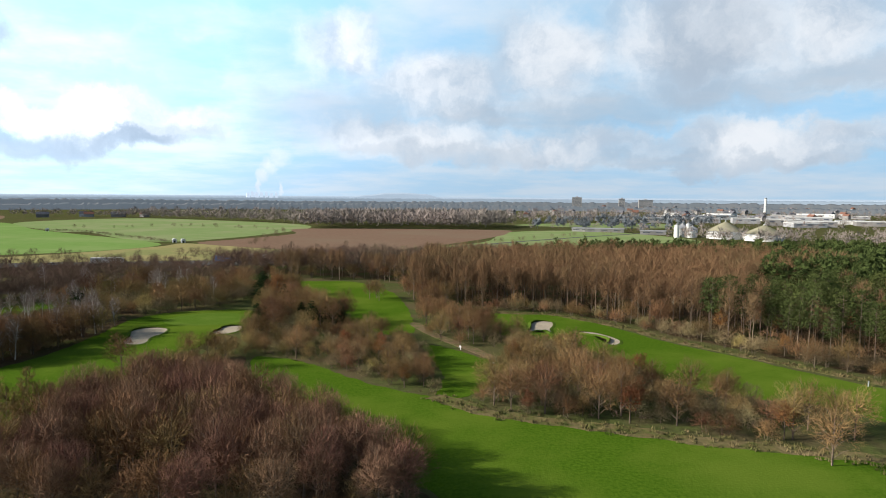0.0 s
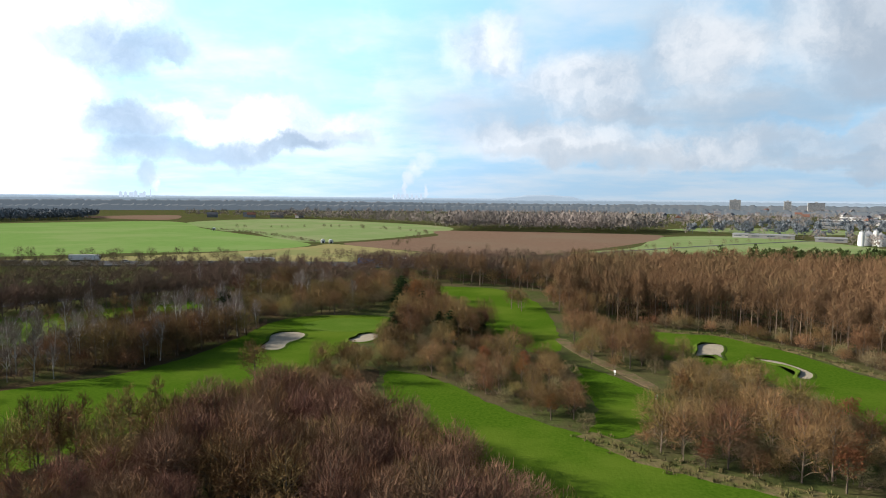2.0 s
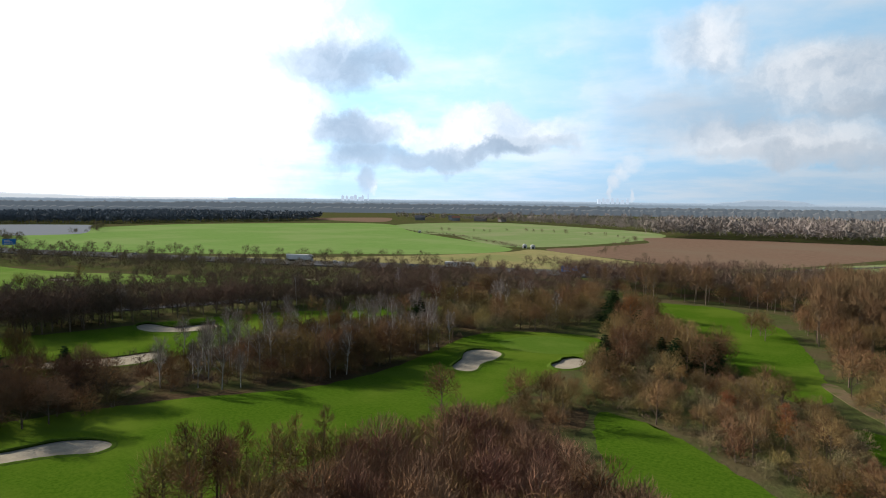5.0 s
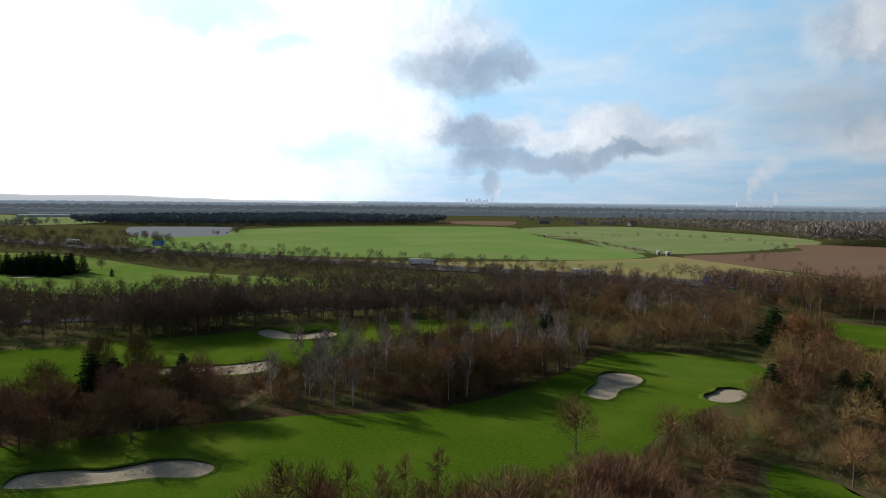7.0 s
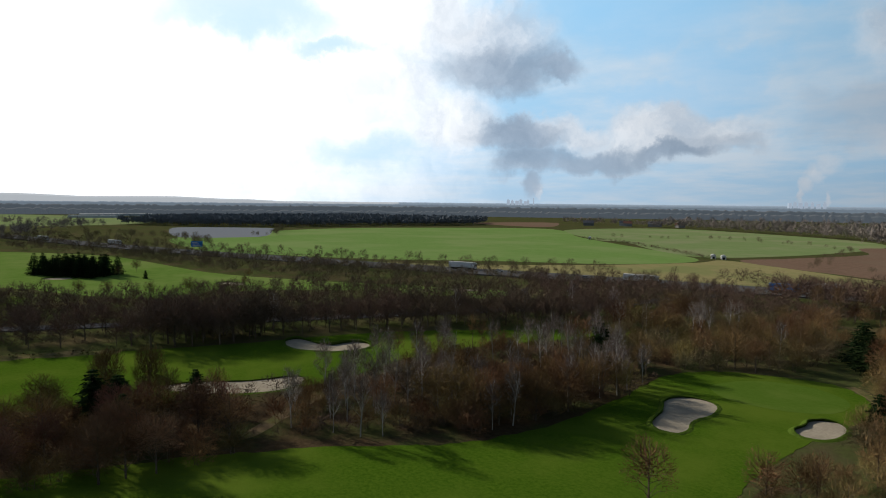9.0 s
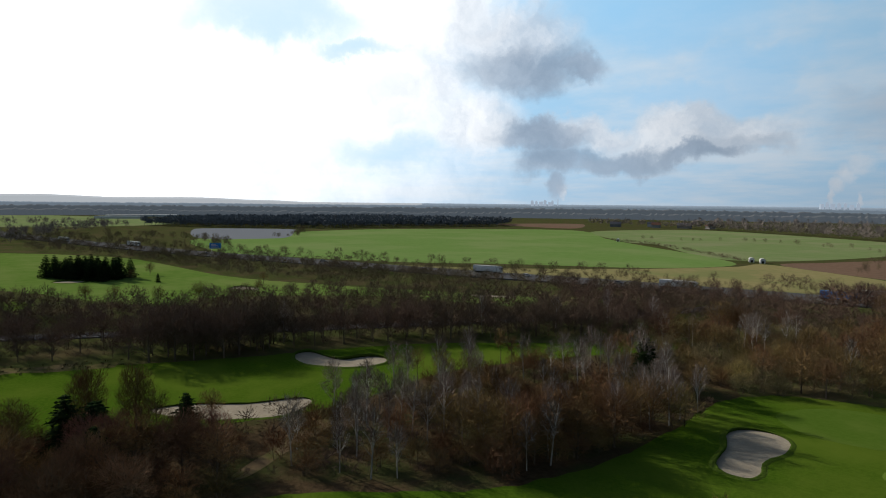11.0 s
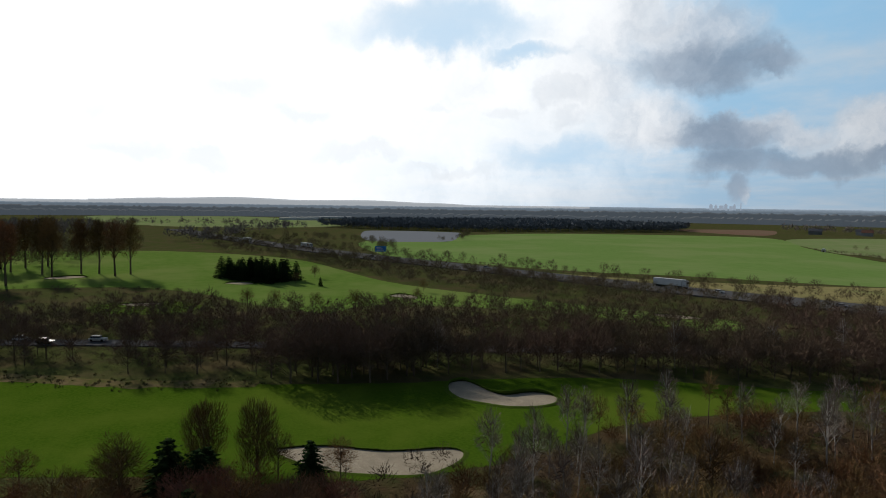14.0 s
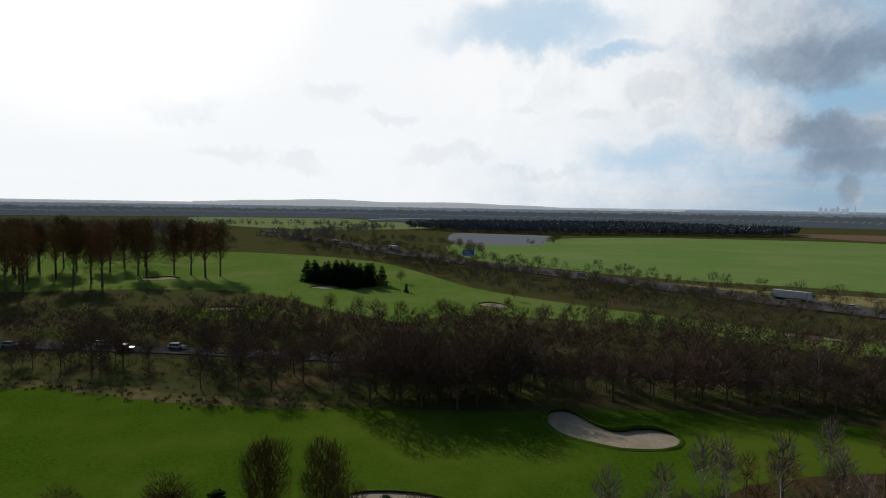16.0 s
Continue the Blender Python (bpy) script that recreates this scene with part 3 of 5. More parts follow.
bunker("bunker_6", [(-163, 108), (-162, 115), (-156, 123), (-153, 132), (-149, 132), (-146, 125), (-149, 118), (-154, 112)], "long sand bunker below bare trees", 0.3)
bunker("bunker_7", [(-121, 74), (-118, 79), (-114.8, 82.1), (-113.6, 86.1), (-112.3, 89.5), (-108.5, 92.6), (-105.3, 93.1), (-103.7, 91.5), (-104, 89.2), (-106.7, 86.6), (-108.7, 83.8), (-110.5, 80.2), (-114, 75), (-118, 71)], "long pale sand bunker on shaded fairway")
bunker("bunker_8", [(-312, 188), (-314, 194), (-306, 197), (-300, 194), (-306, 189)], "small far sand bunker")
bunker("bunker_9", [(-377, 134), (-379, 142), (-372, 146), (-369, 140)], "small sand bunker beside dark firs")
bunker("bunker_10", [(-326, 90), (-326, 100), (-321, 104), (-319, 96)], "small sand bunker on a far green")
bunker("bunker_11", [(-236, 256), (-226, 264), (-219, 264), (-228, 254)], "narrow sand bunker between hedges")
bunker("bunker_12", [(-426, 60), (-432, 72), (-424, 78), (-419, 66)], "sand bunker under tall poplars")

# roads
ROAD = [(-300, -40), (-283, 20), (-267, 62), (-257, 84), (-238, 121), (-214, 165), (-190, 215), (-165, 265), (-150, 330)]
MOTORWAY = [(-1000, 170), (-800, 190), (-620, 222), (-500, 248), (-393, 280), (-285, 312), (-231, 332), (-165, 350), (-121, 362), (0, 400), (200, 470)]


def ribbon(name, line, width, z, mat, label):
    pts = [Vector((x, y, 0)) for x, y in line]
    left, right = [], []
    for i, p in enumerate(pts):
        d = (pts[min(i + 1, len(pts) - 1)] - pts[max(i - 1, 0)]).normalized()
        s = Vector((-d.y, d.x, 0)) * width / 2
        left.append(p + s)
        right.append(p - s)
    a = Acc()
    n = len(pts)
    for row, h in ((left, -0.2), (left, z), (right, z), (right, -0.2)):
        a.v += [Vector((q.x, q.y, h)) for q in row]
    for r in range(3):
        for i in range(n - 1):
            a.f.append((r * n + i, (r + 1) * n + i, (r + 1) * n + i + 1, r * n + i + 1))
    tagged(new(name, a.mesh(name, mat)), label, "road", kind="structure")


def strip(name, line, width, z, mat, label, seed):
    """A strip of ground with ragged edges along a line."""
    r = random.Random(seed)
    fine = []
    for (x0, y0), (x1, y1) in zip(line, line[1:]):
        k = max(1, int(math.hypot(x1 - x0, y1 - y0) / 1.5))
        fine += [(x0 + (x1 - x0) * i / k, y0 + (y1 - y0) * i / k) for i in range(k)]
    fine.append(line[-1])
    a, n = Acc(), len(fine)
    sides = []
    for i, (x, y) in enumerate(fine):
        (xa, ya), (xb, yb) = fine[max(0, i - 1)], fine[min(n - 1, i + 1)]
        d = Vector((xb - xa, yb - ya, 0)).normalized()
        s = Vector((-d.y, d.x, 0))
        w0, w1 = (width * (0.5 + 0.3 * noise.noise((x * 0.2, y * 0.2, seed + q))) + r.uniform(-0.25, 0.25) for q in (0, 9))
        p = Vector((x, y, 0))
        sides.append((p + s * w0, p - s * w1))
    for row, h in ((0, -0.2), (0, z), (1, z), (1, -0.2)):
        a.v += [Vector((q[row].x, q[row].y, h)) for q in sides]
    for q in range(3):
        for i in range(n - 1):
            a.f.append((q * n + i, (q + 1) * n + i, (q + 1) * n + i + 1, q * n + i + 1))
    tagged(new(name, a.mesh(name, mat)), label, "ground", kind="structure")


strip("rough_strip", [(-6, 122), (5, 112.5), (18, 108), (38, 101.5), (54, 97.5), (76, 92)], 4.0, 0.045, M["rough"], "strip of pale dry rough grass", 1)
strip("rough_strip_2", [(8, 213), (27, 211.5), (44, 194), (54, 175), (68, 157), (86, 135), (105, 116)], 3.0, 0.045, M["rough"], "strip of dry rough along the wood's edge", 2)
strip("rough_strip_3", [(-238, 36), (-232, 62), (-213, 87), (-201, 113)], 5.5, 0.045, M["rough"], "tussocky dry rough beside the road's hedge", 3)
strip("rough_strip_4", [(-61, 196), (-65, 205), (-71, 213)], 2.0, 0.045, M["rough"], "dry rough at the green's back", 4)
ribbon("road", ROAD, 7.0, 0.25, M["asphalt"], "grey country road between bare hedges")
ribbon("motorway", MOTORWAY, 26.0, 0.6, M["asphalt"], "grey motorway between hedges")
ribbon("farm_lane", [(-60, 400), (-30, 470), (40, 560), (110, 640), (230, 760)], 4.0, 0.22, M["asphalt"], "narrow farm lane along a brown field")
sheet("lake", [(-700, 325), (-660, 372), (-675, 410), (-790, 480), (-860, 510), (-930, 430), (-890, 390)], 0.12, M["water"], "still grey lake before a dark wood", 5, category="water")


# ---- trees ----
def rnd(a, b):
    return random.uniform(a, b)


def dir_of(az, up):
    return Vector((math.cos(az) * math.cos(up), math.sin(az) * math.cos(up), math.sin(up)))


def crown_fill(a, lobes, radius, count, twig, thin, up=0.35, core=0.12):
    """Fine twigs that clothe the lobes of a crown, broadside outwards, and coarser branches in its heart."""
    for _ in range(count):
        c, r, v = random.choice(lobes)
        u = (Vector((random.gauss(0, 1), random.gauss(0, 1), random.gauss(0, 1))).normalized() + v * 0.55).normalized()
        q = c + u * r * (rnd(0, 1) ** 0.4)
        if q.z < 0.1:
            continue
        e = (u * 0.4 + v * 0.3 + Vector((rnd(-0.7, 0.7), rnd(-0.7, 0.7), up + rnd(-0.5, 0.5)))).normalized()
        face = u * 0.8 + v * 0.5 + Vector((rnd(-0.5, 0.5), rnd(-0.5, 0.5), rnd(-0.4, 0.5)))
        a.sliver(q - e * twig * 0.4, e * twig * rnd(0.6, 1.3), thin * rnd(0.6, 1.4), face)
    for _ in range(int(count * core)):
        c, r, v = random.choice(lobes)
        q = c - v * radius * rnd(0.1, 0.4) + Vector((rnd(-1, 1), rnd(-1, 1), rnd(-1, 1))) * r * 0.5
        if q.z < 0.3:
            continue
        e = (v * 0.6 + Vector((rnd(-0.6, 0.6), rnd(-0.6, 0.6), rnd(-0.2, 0.9)))).normalized()
        a.sliver(q - e * twig * 0.7, e * twig * rnd(1.2, 2.2), thin * rnd(2.0, 3.2), v)


def crown_lobes(height, base, radius, count, shape=0.55, low=-0.6, fill=0.62):
    """Rounded lobes spread over an egg-shaped crown: centre, radius and outward direction."""
    mid_z, out = base + (height - base) * shape, []
    turn = rnd(0, 6.28)
    for i in range(count):
        vz = low + (1 - low) * (i + rnd(0.1, 0.9)) / count
        h = math.sqrt(max(0.0, 1 - vz * vz))
        az = turn + i * 2.4 + rnd(-0.35, 0.35)
        v = Vector((math.cos(az) * h, math.sin(az) * h, vz))
        s = fill * rnd(0.8, 1.15)
        half = height - mid_z if vz > 0 else mid_z - base
        c = Vector((v.x * radius * s, v.y * radius * s, mid_z + vz * half * s))
        out.append((c, min(radius, half + 1.0) * rnd(0.34, 0.48), v))
    return out


def grow(height, base, radius, lobes=15, count=1000, twig=0.7, thin=0.05, trunk=0.16, lean=0.03, stems=1, shape=0.55, up=0.35, sprays=2, low=-0.6, fork=0.45, fill=0.62, core=0.12):
    """Wood (trunk and limbs) and crown (fine twigs) of a bare tree. base: where the crown begins; shape: height of its widest place, 0 to 1."""
    wood, crown = Acc(), Acc()
    heads = crown_lobes(height, base, radius, lobes, shape, low, fill)
    for s in range(stems):
        foot = Vector((rnd(-1, 1), rnd(-1, 1), 0)) * (0.25 * radius if stems > 1 else 0)
        drift = Vector((rnd(-lean, lean), rnd(-lean, lean), 0)) + (foot * 0.12 if stems > 1 else Vector())
        top = height * (rnd(0.75, 0.95) if stems > 1 else 0.93)
        axis = []
        for k in range(5):
            z = top * k / 4
            axis.append(foot + drift * z + Vector((rnd(-1, 1), rnd(-1, 1), 0)) * 0.015 * z + Vector((0, 0, z)))
        axis[0].z = -0.3
        for k in range(4):
            wood.tube(axis[k], axis[k + 1], trunk * (1 - k / 4.3), trunk * (1 - (k + 1) / 4.3), 4 if k < 2 else 3)
        # limbs leave the trunk well below the lobes that they carry
        for c, r, v in heads[s::stems]:
            z = max(base * 0.7 + 0.2, min(top * 0.9, c.z - (c - Vector((0, 0, c.z))).length * rnd(0.7, 1.2) - fork))
            k = min(3, int(z / top * 4))
            p = axis[k].lerp(axis[k + 1], min(1.0, z / top * 4 - k))
            mid = p.lerp(c, 0.5) + Vector((rnd(-0.2, 0.2), rnd(-0.2, 0.2), -0.06 * (c - p).length))
            w = max(0.02, trunk * 0.36 * (1 - 0.45 * z / height))
            wood.tube(p, mid, w, w * 0.7)
            wood.tube(mid, c + v * r * 0.8, w * 0.7, 0)
            for _ in range(sprays):
                e = (v + Vector((rnd(-1, 1), rnd(-1, 1), rnd(-0.3, 1.0))) * 0.8).normalized()
                wood.sliver(mid.lerp(c, rnd(0.2, 1.0)), e * r * rnd(0.8, 1.4), w * 0.5)
    crown_fill(crown, heads, radius, count, twig, thin, up, core)
    return wood, crown


def leafy(crown, centre, r, count, size, flat=0.6):
    """A clump of small leaves or needle sprays round a centre."""
    for _ in range(count):
        d = Vector((random.gauss(0, 1), random.gauss(0, 1), random.gauss(0, flat))).normalized()
        p = Vector(centre) + Vector((d.x, d.y, d.z * flat)) * r * rnd(0.35, 1.0)
        e = (d + Vector((rnd(-1, 1), rnd(-1, 1), rnd(-0.3, 1.0)))).normalized()
        crown.sliver(p, e * size * rnd(0.7, 1.3), size * rnd(0.25, 0.4))


def pine(height, base, radius, clumps=34, each=30, size=0.5):
    wood, crown = Acc(), Acc()
    bend = Vector((rnd(-0.05, 0.05), rnd(-0.05, 0.05), 1))
    for k in range(4):
        wood.tube(bend * height * k / 4 * 0.95 - Vector((0, 0, 0.3 if k == 0 else 0)), bend * height * (k + 1) / 4 * 0.95, 0.2 * (1 - k / 4.6), 0.2 * (1 - (k + 1) / 4.6), 5)
    for i in range(clumps):
        f = (i + rnd(0, 0.8)) / clumps
        z = base + (height - base) * f
        env = radius * math.sqrt(max(0.08, 1 - ((f - 0.42) / 0.62) ** 2))
        d = dir_of(i * 2.4 + rnd(-0.5, 0.5), 0.25)
        p = bend * z
        e = p + d * env * rnd(0.55, 1.0)
        wood.tube(p, e, 0.05, 0)
        leafy(crown, e, radius * rnd(0.3, 0.46), each, size, 0.55)
    return wood, crown


def fir(height, radius, layers=15, each=16):
    wood, crown = Acc(), Acc()
    wood.tube((0, 0, -0.3), (0, 0, height * 0.95), 0.16, 0.02, 5)
    for i in range(layers):
        f = i / layers
        z = height * (0.06 + 0.9 * f)
        r = radius * (1 - f) ** 0.8 + 0.25
        for k in range(each):
            d = dir_of(k * 6.283 / each + i * 0.7 + rnd(-0.2, 0.2), rnd(-0.35, 0.05))
            ln = r * rnd(0.55, 1.25)
            crown.sliver((0, 0, z + rnd(-0.2, 0.2)), d * ln, 0.1 * r + 0.12, Vector((0, 0, 1)))
            for _ in range(4):
                crown.sliver(Vector((0, 0, z)) + d * ln * rnd(0.3, 0.9), (d + Vector((rnd(-1, 1), rnd(-1, 1), rnd(-0.5, 0.3)))).normalized() * 0.35 * r, 0.14)
    return wood, crown


def tree_thing(name, wood, crown, bark, twig, label, category, crown_label=""):
    root = tagged(new(name), label, category)
    part("trunk", wood, bark, root)
    part("crown", crown, twig, root, crown_label)
    return root


def kind_set(name, count, maker, bark, twig, label, category="tree"):
    return [tree_thing(name, *maker(), bark, twig, label, category) for _ in range(count)]


KINDS = {}
KINDS["bare"] = (kind_set("bare_tree", 5, lambda: grow(10, 0.4, 3.9, 18, 1250, 0.95, 0.023, shape=0.52), M["bark"], M["twig"], "bare brown deciduous tree with a rounded twiggy crown"), 10)
KINDS["red"] = (kind_set("alder_tree", 5, lambda: grow(10, 0.6, 3.5, 20, 2200, 0.9, 0.02, shape=0.55, up=0.5), M["bark"], M["twig_red"], "bare alder with a dense purple-brown crown"), 10)
KINDS["stem"] = (kind_set("slender_tree", 3, lambda: grow(11, 3.2, 1.7, 11, 380, 0.9, 0.02, trunk=0.11, up=0.7), M["bark"], M["twig"], "slender bare tree with a thin straight trunk"), 11)
KINDS["birch"] = (kind_set("birch_tree", 5, lambda: grow(11, 2.2, 2.1, 15, 480, 0.95, 0.022, trunk=0.13, lean=0.07, up=0.75, sprays=8, fork=1.6), M["bark_white"], M["twig_grey"], "bare birch with white trunk and pale wispy twigs"), 11)
KINDS["shrub"] = (kind_set("shrub", 5, lambda: grow(4.8, 0.0, 3.0, 13, 800, 0.8, 0.022, trunk=0.05, stems=3, lean=0.1, shape=0.4, low=-0.5, sprays=1), M["bark"], M["twig"], "dense bare brown shrub with many stems", "shrub"), 4.6)
KINDS["bush"] = (kind_set("hawthorn_bush", 4, lambda: grow(5.0, 0.0, 3.1, 14, 850, 0.75, 0.023, trunk=0.05, stems=3, lean=0.1, shape=0.4, low=-0.5, sprays=1), M["bark"], M["twig_olive"], "rounded bare hawthorn bush with olive-grey twigs", "shrub"), 5.0)
KINDS["gold"] = (kind_set("willow_shrub", 4, lambda: grow(5.6, 0.0, 3.1, 15, 950, 0.85, 0.021, trunk=0.06, stems=3, lean=0.1, shape=0.45, low=-0.5, up=0.6, sprays=1), M["bark"], M["twig_gold"], "bare willow shrub with ochre twigs", "shrub"), 5.5)
KINDS["tall"] = (kind_set("forest_tree", 5, lambda: grow(18, 3.0, 3.3, 18, 1050, 1.4, 0.028, trunk=0.17, shape=0.6, up=0.9, fork=1.5, low=-0.75), M["bark"], M["twig_copper"], "tall bare forest tree with a straight trunk and copper-brown crown"), 18)
KINDS["roadside"] = (kind_set("roadside_tree", 5, lambda: grow(10, 0.5, 3.9, 16, 760, 1.2, 0.034, shape=0.52, sprays=0), M["bark"], M["twig_far"], "bare dark brown roadside tree with a rounded crown"), 10)
KINDS["pine"] = (kind_set("pine_tree", 3, lambda: pine(17, 7, 3.0), M["bark"], M["needle_pine"], "tall pine with dark green clumped needles"), 17)
KINDS["fir"] = (kind_set("fir_tree", 2, lambda: fir(9, 2.6), M["bark"], M["needle"], "dense dark green fir tree"), 9)


def copper_tree():
    wood, crown = grow(8, 0.8, 2.6, 12, 200, 0.5, 0.04)
    for _ in range(60):
        d = dir_of(rnd(0, 6.28), rnd(-0.9, 1.4))
        leafy(crown, Vector((0, 0, 4.7)) + Vector((d.x * 2.0, d.y * 2.0, d.z * 2.9)) * rnd(0.4, 1), 0.6, 12, 0.32)
    return wood, crown


KINDS["copper"] = (kind_set("oak_tree", 3, copper_tree, M["bark"], M["copper"], "small oak still holding copper-brown dead leaves"), 8)
KINDS["horn"] = (kind_set("hornbeam_tree", 2, lambda: grow(10.5, 0.2, 3.1, 34, 3600, 1.0, 0.022, trunk=0.13, shape=0.5, up=1.5, sprays=7, fork=3.0, fill=0.68, core=0.05, low=-0.85), M["bark"], M["twig"], "bare hornbeam with upright egg-shaped crown"), 10.5)
KINDS["poplar"] = (kind_set("poplar_tree", 4, lambda: grow(28, 4, 5.2, 26, 2000, 2.0, 0.055, trunk=0.45, shape=0.58, up=1.0, fork=3.0, low=-0.85), M["bark"], M["twig"], "very tall bare poplar with a long clear trunk"), 28)
USED = {}


def plant(kind, x, y, h=None, wide=1.0, group=""):
    """One tree of a kind at a place; the first ones are the patterns themselves."""
    protos, full = KINDS[kind]
    n = USED.get(kind, 0)
    USED[kind] = n + 1
    s = (h or full * rnd(0.82, 1.15)) / full
    m = pose(x, y, 0, 0, 0, rnd(0, 360)) @ Matrix.Diagonal((s * wide, s * wide, s, 1))
    if n < len(protos):
        ob = protos[n]
        ob.matrix_basis = m
    else:
        ob = copy_thing(protos[n % len(protos)], Matrix())
        ob.matrix_basis = m
    return tagged(ob, group=group) if group else ob


def wood(poly, gap, mix, seed, group, lo=0.8, hi=1.15, keep=1.0, wide=1.0):
    """A stand of trees; mix is kinds and weights."""
    names, weights = zip(*mix)
    r = random.Random(seed)
    for x, y in scatter(poly, gap, seed, keep):
        k = r.choices(names, weights)[0]
        plant(k, x, y, KINDS[k][1] * r.uniform(lo, hi), wide, group)


# front wood, below the camera's way
wood([(-54, 118), (-45, 115), (-34, 106), (-23, 96), (-14, 86), (-5, 77), (-10, 74), (-26, 78), (-46, 79), (-57, 80), (-62, 95), (-62, 110)], 3.2, [("red", 5), ("bare", 2.5), ("gold", 0.3)], 1, "front wood", 0.85, 1.15)
wood([(-64, 112), (-54, 119), (-50, 124), (-52, 140), (-56, 150), (-65, 148), (-64, 128)], 3.6, [("shrub", 6), ("gold", 0.7), ("bare", 1)], 2, "front wood", 0.6, 0.85)
wood([(-57, 80), (-62, 96), (-66, 106), (-74, 100), (-80, 92), (-82, 84), (-76, 78)], 3.6, [("stem", 6), ("bare", 2), ("shrub", 2)], 3, "front wood", 0.75, 1.05)
wood([(-62, 80), (-66, 71), (-44, 69), (-20, 70), (-8, 69), (-4, 75), (-14, 76), (-30, 77), (-50, 78)], 3.0, [("shrub", 4), ("red", 4), ("bare", 1)], 29, "front wood", 0.75, 1.0)
plant("gold", -79, 88, 9.5, 1.1)
plant("gold", -81, 85, 8)
plant("gold", -77, 91, 7.5)
plant("bare", -72, 133, 9.5, 1.0)

wood([(-60, 146), (-52, 148), (-48, 160), (-54, 172), (-58, 164)], 3.4, [("shrub", 5), ("bare", 1), ("gold", 0.7)], 23, "island of trees", 0.6, 0.85)
plant("bare", -62, 143, 8, 1.0)

# island of trees between the fairways
wood([(-36, 147), (-21, 132), (-6, 124), (-7, 140), (-13, 160), (-24, 178), (-42, 180), (-58, 166), (-48, 152)], 3.1, [("bare", 2.4), ("shrub", 3), ("bush", 4), ("gold", 1.4), ("copper", 0.3)], 4, "island of trees", 0.55, 0.9)
wood([(-44, 182), (-60, 172), (-62, 196), (-68, 222), (-76, 255), (-70, 258), (-60, 232), (-46, 206), (-30, 184)], 3.6, [("bare", 4), ("shrub", 2), ("bush", 3), ("gold", 0.7)], 5, "island of trees", 0.75, 1.1)
for x, y, h in ((-59, 181, 8), (-58, 188, 7), (-72, 230, 10), (-61, 215, 9), (-45, 187, 8), (-41, 190, 7.5), (-37, 188, 8), (-57, 177, 6), (-75, 236, 11), (-49, 191, 7), (-118, 193, 10), (-116, 189, 8)):
    plant("fir", x, y, h, rnd(1.3, 1.7))
plant("copper", -12, 127, 5)
plant("copper", -66, 224, 12, 0.9)

# trees round the right fairway
wood([(1, 119), (9, 113.5), (24, 109), (35, 107), (38, 126), (33, 142), (22, 152), (10, 146), (8, 130)], 3.1, [("bare", 3), ("shrub", 3), ("bush", 3), ("copper", 0.35), ("gold", 0.9)], 6, "fairway trees", 0.7, 1.0)
wood([(38, 104), (60, 99), (66, 104), (58, 113), (46, 119), (40, 122)], 3.8, [("bare", 2), ("shrub", 3), ("bush", 3), ("copper", 0.6), ("gold", 0.5)], 7, "fairway trees", 0.75, 1.1, 0.85)
plant("bare", 52, 93, 9.5, 1.0)
plant("copper", 50, 103, 6.5)
plant("copper", 11, 113, 4.5, 1.2)
plant("bare", 40, 117, 10)
plant("bare", 47, 119, 7)
wood([(-15, 186), (-7, 166), (3, 164), (7, 172), (5, 184), (-4, 196), (-14, 206)], 4.2, [("bare", 5), ("shrub", 2)], 8, "path trees", 0.7, 0.95)
wood([(4, 188), (10, 179), (24, 164), (30, 150), (22, 152), (10, 158), (5, 168)], 3.6, [("bush", 3), ("shrub", 2), ("bare", 2)], 28, "path trees", 0.6, 0.85)
for x, y in ((-36, 238), (-32, 234), (-34, 241)):
    plant("bare", x, y, 8)
wood([(-27, 262), (-19, 236), (-14, 212), (-9, 206), (-7, 228), (-14, 262)], 4.2, [("shrub", 4), ("bare", 4)], 27, "wood edge", 0.7, 0.95)
plant("gold", 16, 218, 6)
wood([(6, 217), (27, 215), (45, 197), (57, 177), (71, 159), (88, 138), (92, 141), (76, 164), (60, 182), (48, 202), (29, 220), (8, 222)], 3.5, [("shrub", 3), ("bush", 3.5), ("bare", 1.5), ("copper", 0.4), ("gold", 0.5)], 9, "wood edge", 0.7, 1.0)
plant("bare", 77, 147, 8, 1.0)
plant("bare", 83, 145, 8.5, 1.0)
# the large wood's front rows; the depth behind is joined below
wood([(-22, 268), (-20, 232), (5, 221), (29, 219), (48, 201), (58, 184), (70, 190), (62, 212), (52, 224), (32, 236), (0, 246), (-14, 284)], 4.0, [("tall", 6), ("bare", 0.5)], 10, "large wood", 0.72, 1.02)
wood([(60, 184), (76, 166), (92, 148), (112, 130), (150, 140), (165, 190), (140, 220), (100, 210), (74, 200)], 4.9, [("pine", 6), ("tall", 1.6), ("copper", 0.4)], 11, "pine wood", 0.68, 0.98)
wood([(-108, 296), (-76, 289), (-50, 292), (-24, 276), (-20, 290), (-44, 304), (-80, 306)], 4.6, [("tall", 3), ("bare", 3)], 12, "wood behind the fairway", 0.65, 0.85)

